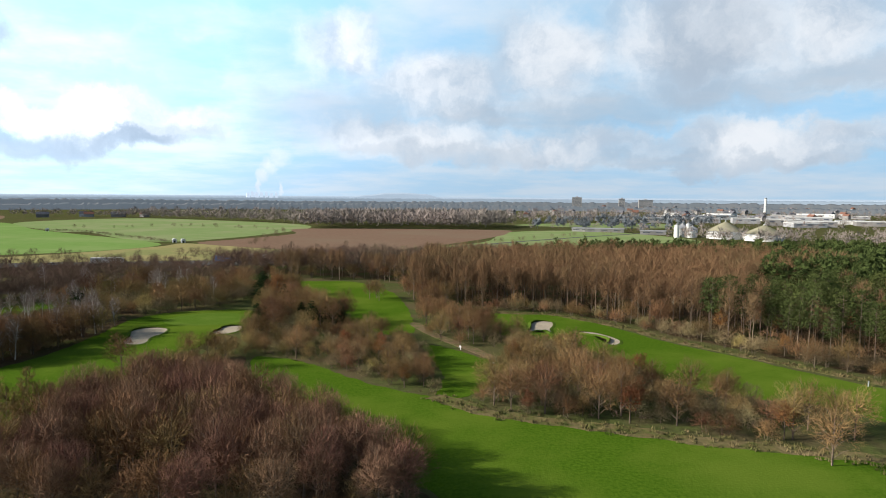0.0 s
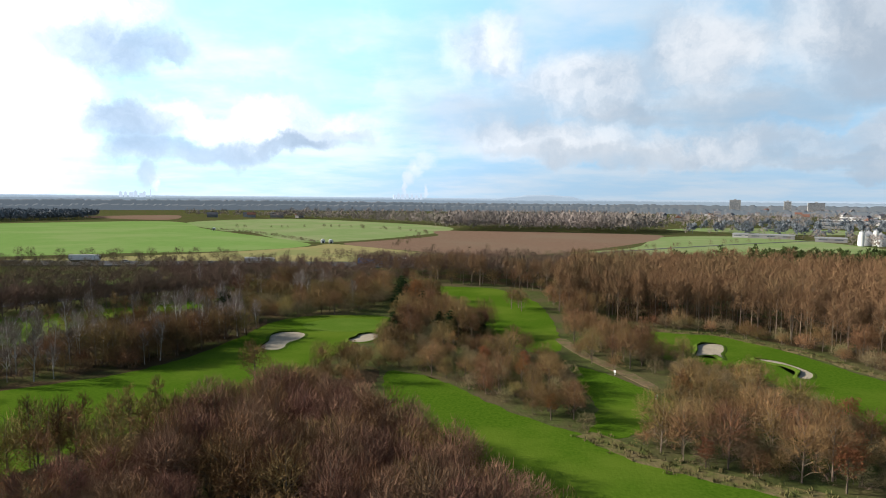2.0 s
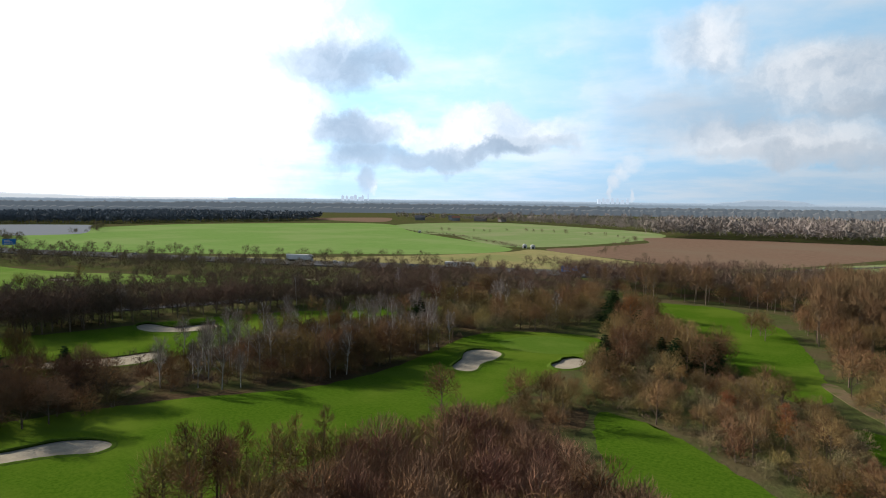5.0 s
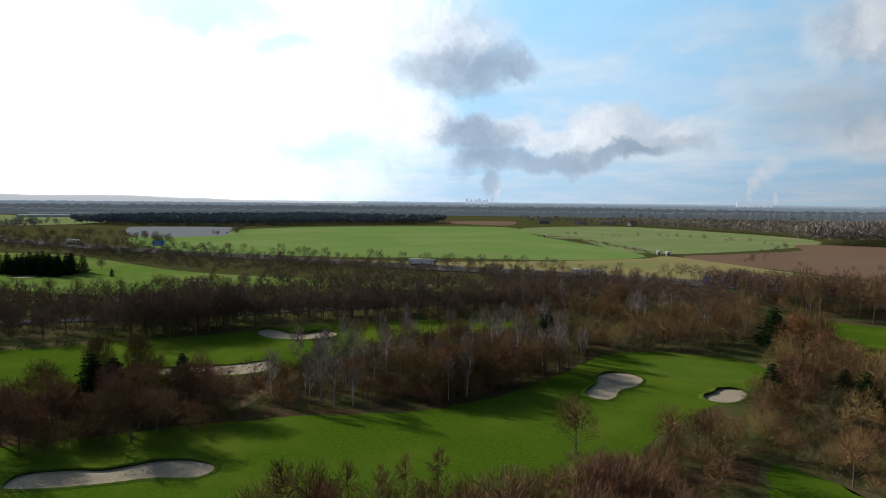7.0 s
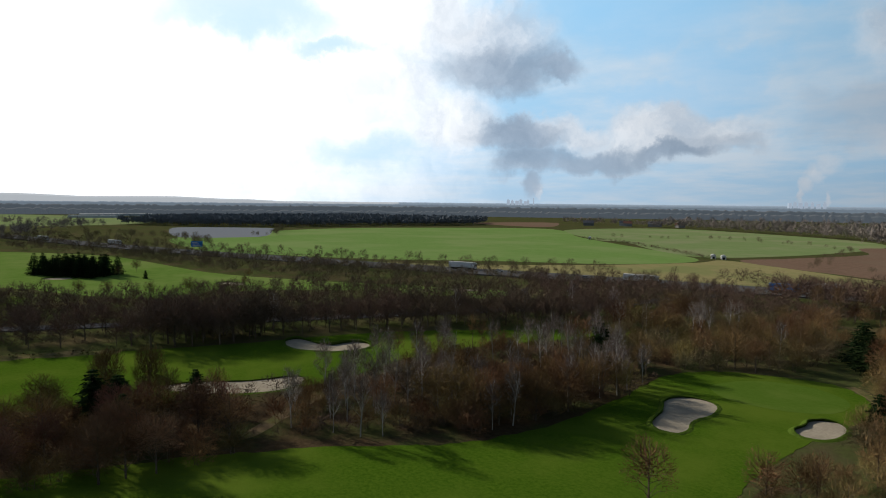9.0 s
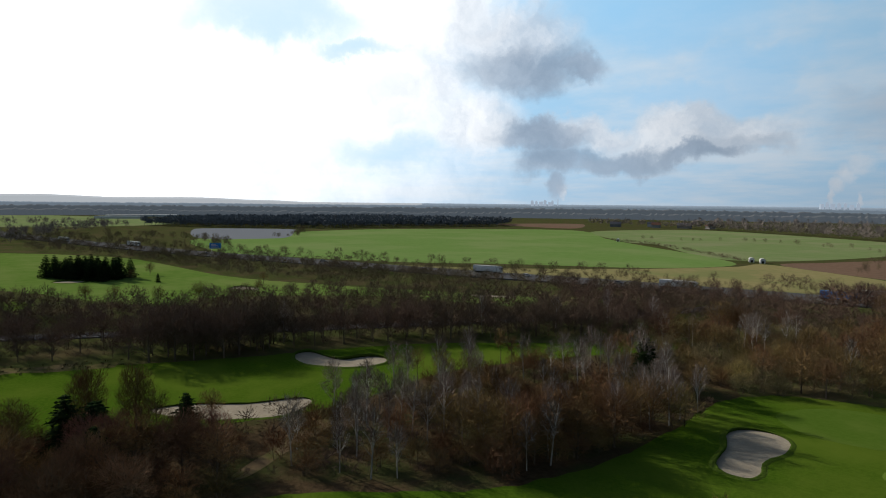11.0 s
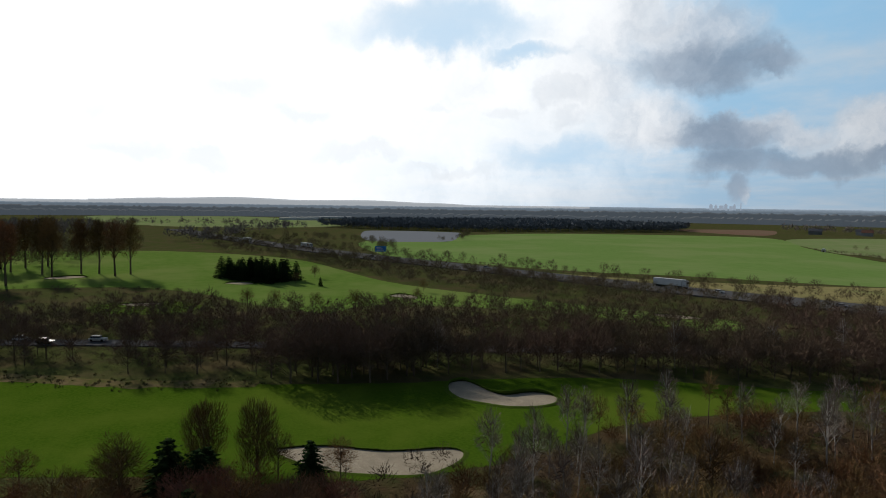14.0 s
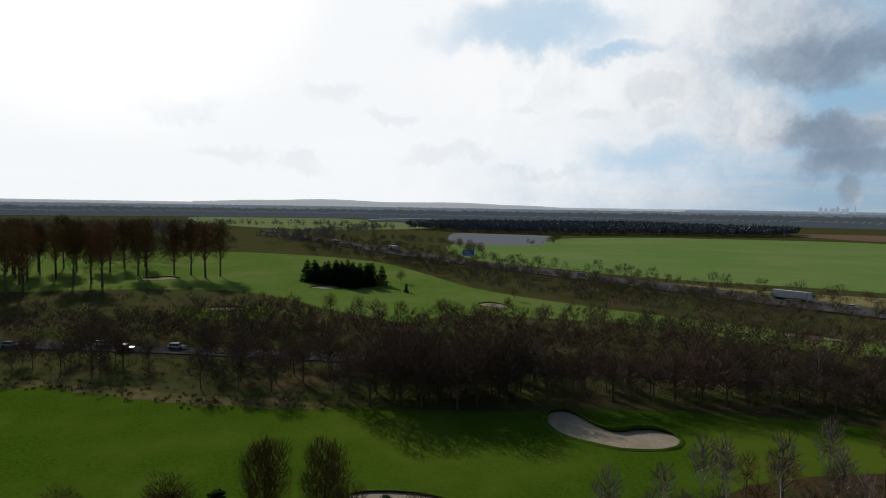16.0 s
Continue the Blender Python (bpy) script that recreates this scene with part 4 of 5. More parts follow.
# birches and thickets between the left fairway and the bunkers
wood([(-101, 190), (-100, 168), (-100, 152), (-104, 134), (-118, 116), (-128, 112), (-140, 128), (-148, 150), (-146, 175), (-128, 204)], 3.9, [("birch", 6), ("shrub", 7), ("bare", 1), ("stem", 1.0)], 13, "birch strip", 0.65, 1.1)
wood([(-99, 200), (-120, 200), (-140, 238), (-128, 262), (-100, 280), (-84, 262), (-80, 230), (-84, 214)], 4.0, [("bush", 5), ("gold", 3), ("bare", 3), ("birch", 0.3)], 14, "scrub behind the green", 0.75, 1.15)
plant("gold", -99, 172, 7.5, 1.15)
wood([(-118, 104), (-123, 86), (-130, 68), (-141, 68), (-142, 98), (-136, 112)], 3.6, [("red", 4), ("bare", 2), ("shrub", 3)], 15, "dark thicket", 0.78, 1.0, wide=1.2)
wood([(-141, 68), (-164, 66), (-163, 88), (-150, 100), (-142, 98)], 4.0, [("bare", 2), ("shrub", 5)], 25, "dark thicket", 0.55, 0.8, wide=1.2)
wood([(-104, 134), (-100, 152), (-100, 170), (-107, 172), (-109, 152), (-116, 134)], 2.8, [("shrub", 3), ("bare", 5)], 26, "birch strip", 0.75, 1.05, wide=1.2)
for x, y, h in ((-148, 92, 10), (-146, 95, 9), (-137, 93, 8), (-149, 96.5, 8), (-148, 109, 7)):
    plant("fir", x, y, h, 1.5)
plant("horn", -160, 97.5, 11)
plant("horn", -157, 104, 11)
for x, y in ((-150, 86), (-153, 106), (-148, 113)):
    plant("bare", x, y, 7)
for x, y, h in ((-199, 153, 12), (-176, 203, 12), (-168, 226, 11), (-163, 245, 12), (-133, 226, 11), (-128, 232, 10), (-150, 250, 11), (-120, 244, 10), (-112, 250, 11)):
    plant("birch", x, y, h)

# belt along the country road
wood([(-198, 116), (-208, 116), (-214, 132), (-204, 152), (-192, 150), (-193, 134)], 4.6, [("roadside", 1)], 24, "road clump", 0.95, 1.3, wide=1.15)
wood([(-384, -30), (-400, 8), (-440, 30), (-490, 60), (-490, 0), (-430, -40)], 13.0, [("poplar", 1)], 18, "poplar grove", 0.9, 1.12, wide=1.15)
for x, y in ((-411, 42), (-399, 48), (-444, 58), (-430, 63), (-441, 75), (-439, 83), (-424, 90), (-431, 97), (-379, 17), (-369, 25), (-404, 36)):
    plant("poplar", x, y, 30, 1.1)
wood([(-400, 134), (-368, 152), (-378, 168), (-408, 152)], 4.2, [("fir", 1)], 19, "fir group", 1.0, 1.3, wide=1.2)
plant("fir", -351, 171, 4.5)
for x, y, h in ((-384, 162, 8), (-363, 163, 6), (-292, 191, 6), (-277, 161, 9), (-302, 130, 8), (-300, 139, 7), (-286, 150, 7), (-318, 206, 6), (-384, 178, 7)):
    plant("bare", x, y, h)


# ---- woods and hedges that nobody could count ----
def clump_template(height, base, radius, count, size, width, upright=0.8, leaf=False):
    """A coarse tree for far woods: a trunk and a few broad sprays, as loose triangles."""
    a = Acc()
    if base > 0.5:
        for k in range(3):
            q = dir_of(k * 2.1, 0) * 0.22
            a.tri(q, dir_of(k * 2.1 + 2.1, 0) * 0.22, Vector((0, 0, height * 0.9)))
    lobes = crown_lobes(height, base, radius, 10, 0.52, -0.7 if base < 0.5 or leaf else -0.5)
    crown_fill(a, lobes, radius, count, size, width, upright * 0.5, 0.05)
    return np.array([tuple(q) for q in a.v])


def joined(name, templates, places, mat, label, category="woodland", lo=0.75, hi=1.15, seed=5):
    """Many coarse trees as one mesh."""
    r = np.random.RandomState(seed)
    parts = []
    for x, y in places:
        t = templates[r.randint(len(templates))]
        a, s, w = r.uniform(0, 6.28), r.uniform(lo, hi), r.uniform(0.85, 1.2)
        c, n = math.cos(a) * s * w, math.sin(a) * s * w
        q = np.empty_like(t)
        q[:, 0], q[:, 1], q[:, 2] = t[:, 0] * c - t[:, 1] * n + x, t[:, 0] * n + t[:, 1] * c + y, t[:, 2] * s
        parts.append(q)
    v = np.concatenate(parts)
    n = len(v)
    me = bpy.data.meshes.new(name)
    me.vertices.add(n)
    me.vertices.foreach_set("co", v.astype(np.float32).ravel())
    me.loops.add(n)
    me.loops.foreach_set("vertex_index", np.arange(n, dtype=np.int32))
    me.polygons.add(n // 3)
    me.polygons.foreach_set("loop_start", np.arange(0, n, 3, dtype=np.int32))
    me.update(calc_edges=True)
    me.materials.append(mat)
    return tagged(new(name, me), label, category, kind="stuff")


def along(line, width, gap, seed, keep=1.0):
    """Places in a belt along a line."""
    r = random.Random(seed)
    out = []
    for (x0, y0), (x1, y1) in zip(line, line[1:]):
        n = max(1, int(math.hypot(x1 - x0, y1 - y0) / gap))
        for k in range(n):
            if r.random() < keep:
                f = (k + r.random()) / n
                out.append((x0 + (x1 - x0) * f + r.uniform(-width, width) / 2, y0 + (y1 - y0) * f + r.uniform(-width, width) / 2))
    return out


MID = [clump_template(10, 0.2, 3.8, 320, 1.3, 0.055) for _ in range(5)]
TALL = [clump_template(18, 3, 3.6, 290, 1.9, 0.06) for _ in range(5)]
LOW = [clump_template(4.5, 0.0, 2.8, 120, 1.0, 0.055) for _ in range(5)]
FAR = [clump_template(13, 0.3, 4.8, 65, 2.4, 0.24, 0.9) for _ in range(5)]
PINES = [clump_template(17, 7, 3.0, 190, 1.1, 0.3, 0.3, True) for _ in range(4)]

joined("large_wood", TALL, scatter([(-18, 290), (-12, 250), (30, 240), (52, 228), (72, 208), (78, 190), (100, 240), (150, 262), (150, 330), (80, 345), (20, 330), (-20, 320)], 5.2, 31), M["twig_copper"], "dense wood of tall bare copper-brown trees", lo=0.85, hi=1.08)
joined("pine_wood", PINES, scatter([(104, 240), (170, 200), (140, 140), (220, 160), (300, 260), (240, 360), (150, 350), (60, 350), (20, 332), (80, 320), (140, 300)], 5.6, 32, 0.85), M["needle_pine"], "dense dark green pine wood", lo=0.85, hi=1.12)
joined("wood_behind", MID, scatter([(-120, 310), (-80, 308), (-44, 306), (-18, 292), (-10, 322), (30, 335), (60, 350), (0, 372), (-90, 350), (-130, 335)], 5.2, 33), M["twig_far"], "bare brown wood beside the motorway", lo=1.0, hi=1.4)
joined("scrub", LOW, scatter([(-100, 282), (-128, 264), (-150, 268), (-200, 275), (-230, 300), (-160, 330), (-116, 318), (-90, 300)], 3.8, 34), M["twig_far"], "bare brown scrub beside the motorway")
joined("scrub_wood", MID, scatter([(-100, 282), (-128, 264), (-150, 268), (-200, 275), (-230, 300), (-160, 330), (-116, 318), (-90, 300)], 7.0, 35), M["twig_far"], "bare brown young trees beside the motorway", lo=0.6, hi=1.0)
wood([(-236, 30), (-240, 62), (-219, 92), (-206, 118), (-232, 124), (-252, 88), (-264, 50)], 6.0, [("roadside", 1)], 15, "roadside trees", 0.65, 1.05, 0.75, wide=1.1)
wood([(-206, 120), (-196, 138), (-190, 158), (-178, 186), (-156, 214), (-142, 238), (-150, 262), (-176, 236), (-196, 190), (-214, 158), (-230, 128)], 4.3, [("roadside", 1)], 16, "roadside trees", 0.6, 1.05, wide=1.1)
joined("roadside_wood", MID, scatter([(-276, 40), (-264, 76), (-246, 114), (-222, 160), (-204, 200), (-180, 246), (-168, 268), (-200, 270), (-236, 236), (-272, 176), (-268, 150), (-294, 120), (-298, 84), (-300, 40)], 5.2, 17), M["twig_far"], "bare brown trees beyond the country road", lo=0.6, hi=1.0)
joined("undergrowth", LOW, scatter([(-236, 30), (-240, 62), (-206, 120), (-232, 122), (-262, 60)], 3.2, 30, 0.9), M["twig_far"], "low dark undergrowth before the road", lo=0.3, hi=0.6)
joined("undergrowth", LOW, scatter([(-232, 124), (-206, 120), (-178, 186), (-142, 238), (-168, 268), (-236, 236), (-268, 150), (-298, 84), (-300, 40), (-280, 40), (-262, 84)], 4.2, 36, 0.8), M["twig_far"], "dark bare undergrowth along the road", lo=0.4, hi=0.9)
joined("undergrowth", LOW, scatter([(0, 225), (30, 222), (60, 186), (92, 146), (120, 170), (80, 225), (30, 250), (-14, 270)], 4.2, 37), M["twig_copper"], "brown undergrowth in the large wood", lo=0.4, hi=1.0)
joined("undergrowth", LOW, scatter([(-100, 190), (-100, 152), (-120, 110), (-150, 66), (-165, 80), (-150, 105), (-148, 150), (-128, 204)], 3.4, 38, 0.8), M["twig_far"], "low bare undergrowth below birches", lo=0.35, hi=0.85)
joined("undergrowth", LOW, scatter([(-54, 118), (-34, 106), (-14, 86), (-5, 77), (-26, 78), (-57, 80), (-76, 80), (-64, 112)], 3.6, 39, 0.9), M["twig_far"], "low bare undergrowth in the front wood", lo=0.3, hi=0.7)
joined("undergrowth", LOW, scatter([(-36, 147), (-21, 132), (-6, 124), (-7, 140), (-13, 160), (-24, 178), (-42, 204), (-60, 232), (-76, 255), (-62, 196), (-54, 172), (-48, 152)], 3.6, 63, 0.9), M["twig_far"], "low bare undergrowth between the fairways", lo=0.3, hi=0.6)
joined("undergrowth", LOW, scatter([(1, 119), (9, 114), (35, 107), (60, 100), (64, 104), (46, 119), (33, 142), (22, 152), (10, 146), (8, 130)], 3.6, 64, 0.85), M["twig_far"], "low bare undergrowth beside the fairway", lo=0.3, hi=0.55)
joined("undergrowth", LOW, [q for q in scatter([(-302, 30), (-302, 80), (-298, 112), (-345, 118), (-374, 96), (-386, 60), (-386, 0), (-310, 0)], 5.0, 65, 0.75) if not inside(*q, SMALL_GREEN)], M["twig_far"], "dark scrub round the small green", lo=0.3, hi=0.65)
joined("course_trees", MID, scatter([(-330, 232), (-262, 262), (-220, 282), (-205, 300), (-280, 296), (-350, 268)], 6.5, 66, 0.8), M["twig_mid"], "bare young trees before the motorway", lo=0.4, hi=0.75)
NEAR_EDGE = [(x + 5, y - 19) for x, y in MOTORWAY[1:]]
FAR_EDGE = [(x - 5, y + 19) for x, y in MOTORWAY[1:]]
joined("motorway_hedge", MID, along(NEAR_EDGE, 14, 3.6, 41, 0.9), M["twig_mid"], "bare brown hedge along the motorway", lo=0.45, hi=0.85)
joined("motorway_hedge", LOW, along(NEAR_EDGE, 16, 2.8, 42, 0.9), M["twig_mid"], "low bare hedge along the motorway", lo=0.6, hi=1.1)
joined("motorway_hedge", MID, along(FAR_EDGE, 6, 5.0, 43, 0.85), M["twig_mid"], "row of bare trees beyond the motorway", lo=0.5, hi=0.95)
joined("motorway_hedge", LOW, along(FAR_EDGE, 8, 3.0, 44, 0.7), M["twig_mid"], "bare hedge beyond the motorway", lo=0.5, hi=0.9)
joined("course_trees", LOW, scatter([(-500, 198), (-362, 208), (-300, 228), (-250, 262), (-230, 290), (-290, 292), (-390, 262), (-500, 228)], 4.6, 45, 0.7), M["twig_mid"], "bare scrub between golf course and motorway")
joined("course_trees", MID, along([(-620, 170), (-560, 178), (-500, 200), (-450, 215)], 24, 3.0, 46), M["twig_mid"], "bare hedge beyond the golf course", lo=0.5, hi=0.8)
joined("course_trees", MID, scatter([(-470, 30), (-640, 10), (-700, 60), (-680, 120), (-640, 100), (-480, 70)], 8.0, 47, 0.7), M["twig_mid"], "bare trees beyond the golf course", lo=0.8, hi=1.2)
joined("field_hedge", LOW, along([(-440, 655), (-380, 632), (-330, 590), (-272, 540), (-236, 505)], 6, 3.5, 48), M["twig_mid"], "thin bare field hedge", lo=0.4, hi=0.9)
joined("field_trees", MID, along([(-430, 690), (-330, 760), (-240, 720), (-195, 680), (-160, 480), (-60, 470)], 10, 14, 49), M["twig_mid"], "scattered bare field trees", lo=0.4, hi=0.7)
joined("lane_trees", MID, along([(-40, 440), (30, 545), (110, 640), (200, 740)], 6, 16, 50), M["twig_mid"], "row of small lane trees", lo=0.5, hi=0.6)
joined("lakeside_trees", MID, along([(-760, 250), (-640, 300), (-560, 290), (-520, 275)], 14, 7, 51), M["twig_mid"], "bare lakeside trees", lo=0.7, hi=1.1)
joined("lakeside_trees", MID, along([(-655, 372), (-670, 415), (-760, 475), (-850, 520)], 8, 6, 52, 0.7), M["twig_mid"], "bare trees on the lake's shore", lo=0.4, hi=0.8)
joined("far_belt", FAR, scatter([(-200, 757), (24, 766), (60, 860), (-40, 960), (-220, 900)], 8.5, 53), M["twig_haze"], "far belt of tall bare trees, greyed by painted haze", lo=1.3, hi=1.9)
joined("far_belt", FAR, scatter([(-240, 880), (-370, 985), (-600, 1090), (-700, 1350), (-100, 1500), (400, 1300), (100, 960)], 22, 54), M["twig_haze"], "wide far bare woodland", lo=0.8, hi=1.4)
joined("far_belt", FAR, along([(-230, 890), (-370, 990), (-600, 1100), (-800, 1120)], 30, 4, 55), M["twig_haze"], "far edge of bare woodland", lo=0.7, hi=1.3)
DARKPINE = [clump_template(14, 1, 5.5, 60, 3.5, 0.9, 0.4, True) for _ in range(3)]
joined("dark_wood", DARKPINE, scatter([(-960, 440), (-880, 540), (-840, 700), (-800, 860), (-900, 1000), (-1200, 900), (-1250, 560), (-1080, 380)], 11, 56), M["needle_haze"], "far dark conifer wood behind the lake", lo=0.8, hi=1.15)
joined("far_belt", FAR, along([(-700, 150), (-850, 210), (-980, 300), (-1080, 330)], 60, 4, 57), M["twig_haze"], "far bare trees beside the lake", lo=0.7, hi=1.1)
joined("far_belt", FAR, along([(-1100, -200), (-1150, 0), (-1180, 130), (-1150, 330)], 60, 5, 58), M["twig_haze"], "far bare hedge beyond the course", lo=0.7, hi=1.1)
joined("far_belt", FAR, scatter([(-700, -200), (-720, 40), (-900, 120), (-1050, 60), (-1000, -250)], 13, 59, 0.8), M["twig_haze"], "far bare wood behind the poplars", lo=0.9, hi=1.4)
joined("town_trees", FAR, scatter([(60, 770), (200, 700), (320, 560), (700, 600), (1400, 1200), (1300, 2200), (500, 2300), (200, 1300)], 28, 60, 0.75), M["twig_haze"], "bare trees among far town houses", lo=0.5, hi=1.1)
joined("far_belt", FAR, along([(190, 600), (270, 560), (340, 520), (440, 470)], 50, 3, 61), M["twig_haze"], "bare trees beside the storage domes, greyed by painted haze", lo=0.8, hi=1.2)


def far_band(name, radius, a0, a1, tops, mat, label, rough=3.0, seed=1, depth=150):
    """A far strip of woodland or hills with an uneven skyline, a body with depth."""
    r = random.Random(seed)
    a = Acc()
    n = int((a1 - a0) / 0.2)
    for k in range(n + 1):
        f = k / n
        az = a0 + (a1 - a0) * f
        pos = f * (len(tops) - 1)
        i = min(int(pos), len(tops) - 2)
        u = pos - i
        u = u * u * (3 - 2 * u)
        h = tops[i] * (1 - u) + tops[i + 1] * u + r.uniform(-rough, rough)
        for rad, z in ((radius, -1.0), (radius + 8, h * 0.85), (radius + depth * 0.4, h), (radius + depth, -1.0)):
            d = azel(az, 0) * rad
            a.v.append(Vector((d.x, d.y, z)))
    for k in range(n):
        for j in range(3):
            a.f.append((k * 4 + j, k * 4 + j + 1, k * 4 + 5 + j, k * 4 + 4 + j))
    tagged(new(name, a.mesh(name, mat)), label, "backdrop", kind="structure")


# the haze over these bands is the glow of their materials
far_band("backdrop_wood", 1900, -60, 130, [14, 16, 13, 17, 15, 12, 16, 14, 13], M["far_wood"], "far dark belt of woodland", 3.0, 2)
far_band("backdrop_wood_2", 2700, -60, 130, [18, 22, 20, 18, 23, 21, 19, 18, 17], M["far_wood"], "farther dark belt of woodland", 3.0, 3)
far_band("backdrop_land", 3600, -60, 130, [28, 30, 30, 29, 31, 28, 28, 27, 29], M["far_land"], "far country with blue-grey haze painted in", 1.2, 4)
far_band("backdrop_horizon", 4500, -60, 50, [39, 40, 39, 40, 40], M["far_hill"], "low hills on the horizon with pale blue haze painted in", 0.7, 5)
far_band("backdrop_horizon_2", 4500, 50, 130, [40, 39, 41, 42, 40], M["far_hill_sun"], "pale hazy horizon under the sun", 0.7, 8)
far_band("backdrop_heap", 4400, 2.5, 10.5, [36, 58, 66, 64, 50, 36], M["far_hill"], "flat-topped hill on the horizon with pale blue haze painted in", 0.5, 6)
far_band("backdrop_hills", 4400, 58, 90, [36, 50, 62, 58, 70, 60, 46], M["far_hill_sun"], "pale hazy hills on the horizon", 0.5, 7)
joined("town_conifers", DARKPINE, scatter([(60, 800), (140, 770), (210, 720), (330, 900), (420, 1200), (200, 1150)], 20, 62, 0.75), M["needle_haze"], "dark evergreen trees before the town", lo=0.6, hi=1.0)


# ---- far things ----
def lathe(a, profile, sides=20, at=(0, 0, 0)):
    """A turned body from (radius, height) pairs."""
    i = len(a.v)
    for r, z in profile:
        a.v += [Vector((at[0] + r * math.cos(2 * math.pi * k / sides), at[1] + r * math.sin(2 * math.pi * k / sides), at[2] + z)) for k in range(sides)]
    for j in range(len(profile) - 1):
        for k in range(sides):
            m = (k + 1) % sides
            a.f.append((i + j * sides + k, i + j * sides + m, i + (j + 1) * sides + m, i + (j + 1) * sides + k))
    a.f.append(tuple(i + (len(profile) - 1) * sides + k for k in range(sides)))
    return a


def boxed(*boxes):
    a = Acc()
    for b in boxes:
        a.box(*b)
    return a


def storage_dome(x, y, r, wall, rise):
    root = tagged(new("storage_dome"), "large round tank with white wall and olive domed roof", "storage tank")
    part("wall", lathe(Acc(), [(r, -0.5), (r, wall), (r - 0.4, wall)], 32), M["white_wall"], root)
    part("dome", lathe(Acc(), [(r * 1.01, wall)] + [(r * (1 - k / 10.3), wall + 0.1 + rise * (0.8 * k / 10 + 0.2 * math.sin(k * 0.155))) for k in range(1, 10)] + [(0.6, wall + rise + 0.1)], 32), M["dome"], root, "olive membrane dome")
    part("rim", lathe(Acc(), [(r + 0.25, wall - 0.6), (r + 0.3, wall), (r + 0.05, wall + 0.15)], 32), M["steel"], root)
    part("vent", lathe(Acc(), [(0.7, wall + rise), (0.7, wall + rise + 1.2), (0.9, wall + rise + 1.3)], 10), M["steel"], root)
    root.matrix_basis = pose(x, y, 0)
    return root


def white_silo(x, y, r, h):
    root = tagged(new("silo"), "white cylindrical silo with a conical top", "silo")
    part("body", lathe(Acc(), [(r, -0.5), (r, h)], 18), M["white_wall"], root)
    part("cone", lathe(Acc(), [(r * 1.04, h), (0.5, h + r * 0.5), (0.5, h + r * 0.5 + 0.8)], 18), M["grey_wall"], root)
    root.matrix_basis = pose(x, y, 0)
    return root


storage_dome(267, 610, 17.5, 6, 8)
storage_dome(243, 638, 16.5, 7, 9)
for x, y, r, h in ((212, 650, 2.0, 13), (205, 655, 5, 9), (211, 664, 5, 10), (217, 652, 4, 7), (200, 646, 2.2, 12), (222, 668, 5, 8), (213, 645, 3.5, 6)):
    white_silo(x, y, r, h)


def hall(x, y, w, d, h, turn, wall="white_wall", roof="grey_wall"):
    root = tagged(new("industrial_hall"), "flat-roofed %s industrial hall at the town's edge" % ("white" if wall == "white_wall" else "pale grey"), "building")
    part("wall", boxed((-w / 2, -d / 2, -0.5, w / 2, d / 2, h)), M[wall], root)
    part("roof", boxed((-w / 2 - 0.4, -d / 2 - 0.4, h, w / 2 + 0.4, d / 2 + 0.4, h + 0.7)), M[roof], root)
    for k in range(max(2, int(w / 14))):
        u = -w / 2 + (k + 0.5) * w / max(2, int(w / 14))
        part("window", boxed((u - 3.5, -d / 2 - 0.12, h * 0.55, u + 3.5, -d / 2 + 0.05, h * 0.78)), M["window"], root)
    root.matrix_basis = pose(x, y, 0, 0, 0, turn)
    return root


def house(x, y, w, d, h, turn, roof):
    root = tagged(new("house"), "white rendered house with pitched %s roof in the far town" % ("red" if roof == "roof_red" else "dark"), "house")
    part("wall", boxed((-w / 2, -d / 2, -0.5, w / 2, d / 2, h)), M["plaster"], root)
    a = Acc()
    e, p = 0.5, d * 0.42
    a.v = [Vector(q) for q in ((-w / 2 - e, -d / 2 - e, h), (w / 2 + e, -d / 2 - e, h), (w / 2 + e, d / 2 + e, h), (-w / 2 - e, d / 2 + e, h), (-w / 2 - e, 0, h + p), (w / 2 + e, 0, h + p))]
    a.f = [(0, 1, 5, 4), (2, 3, 4, 5), (0, 4, 3), (1, 2, 5), (3, 2, 1, 0)]
    part("roof", a, M[roof], root)
    part("chimney", boxed((w * 0.2, -0.4, h + p * 0.5, w * 0.2 + 0.8, 0.4, h + p + 1.0)), M["roof_red"], root)
    root.matrix_basis = pose(x, y, 0, 0, 0, turn)
    return root


town = random.Random(77)
for _ in range(30):
    az, dist = -town.uniform(15, 38), town.uniform(1000, 1650)
    q = azel(az, 0) * dist
    hall(q.x, q.y, town.uniform(25, 75), town.uniform(18, 34), town.uniform(5, 9), town.uniform(-25, 25) + az, town.choice(("white_wall", "plaster", "grey_wall")), town.choice(("grey_wall", "white_wall")))
for _ in range(90):
    az, dist = -town.uniform(3, 38), town.uniform(1250, 2600)
    q = azel(az, 0) * dist
    house(q.x, q.y, town.uniform(10, 16), town.uniform(9, 12), town.uniform(5, 9), town.uniform(0, 180), town.choice(("roof_red", "roof_dark", "roof_dark", "roof_dark")))
for x, y, w in ((150, 742, 42), (192, 700, 26), (126, 752, 20)):
    hall(x, y, w, 16, 3.5, -15, "plaster")


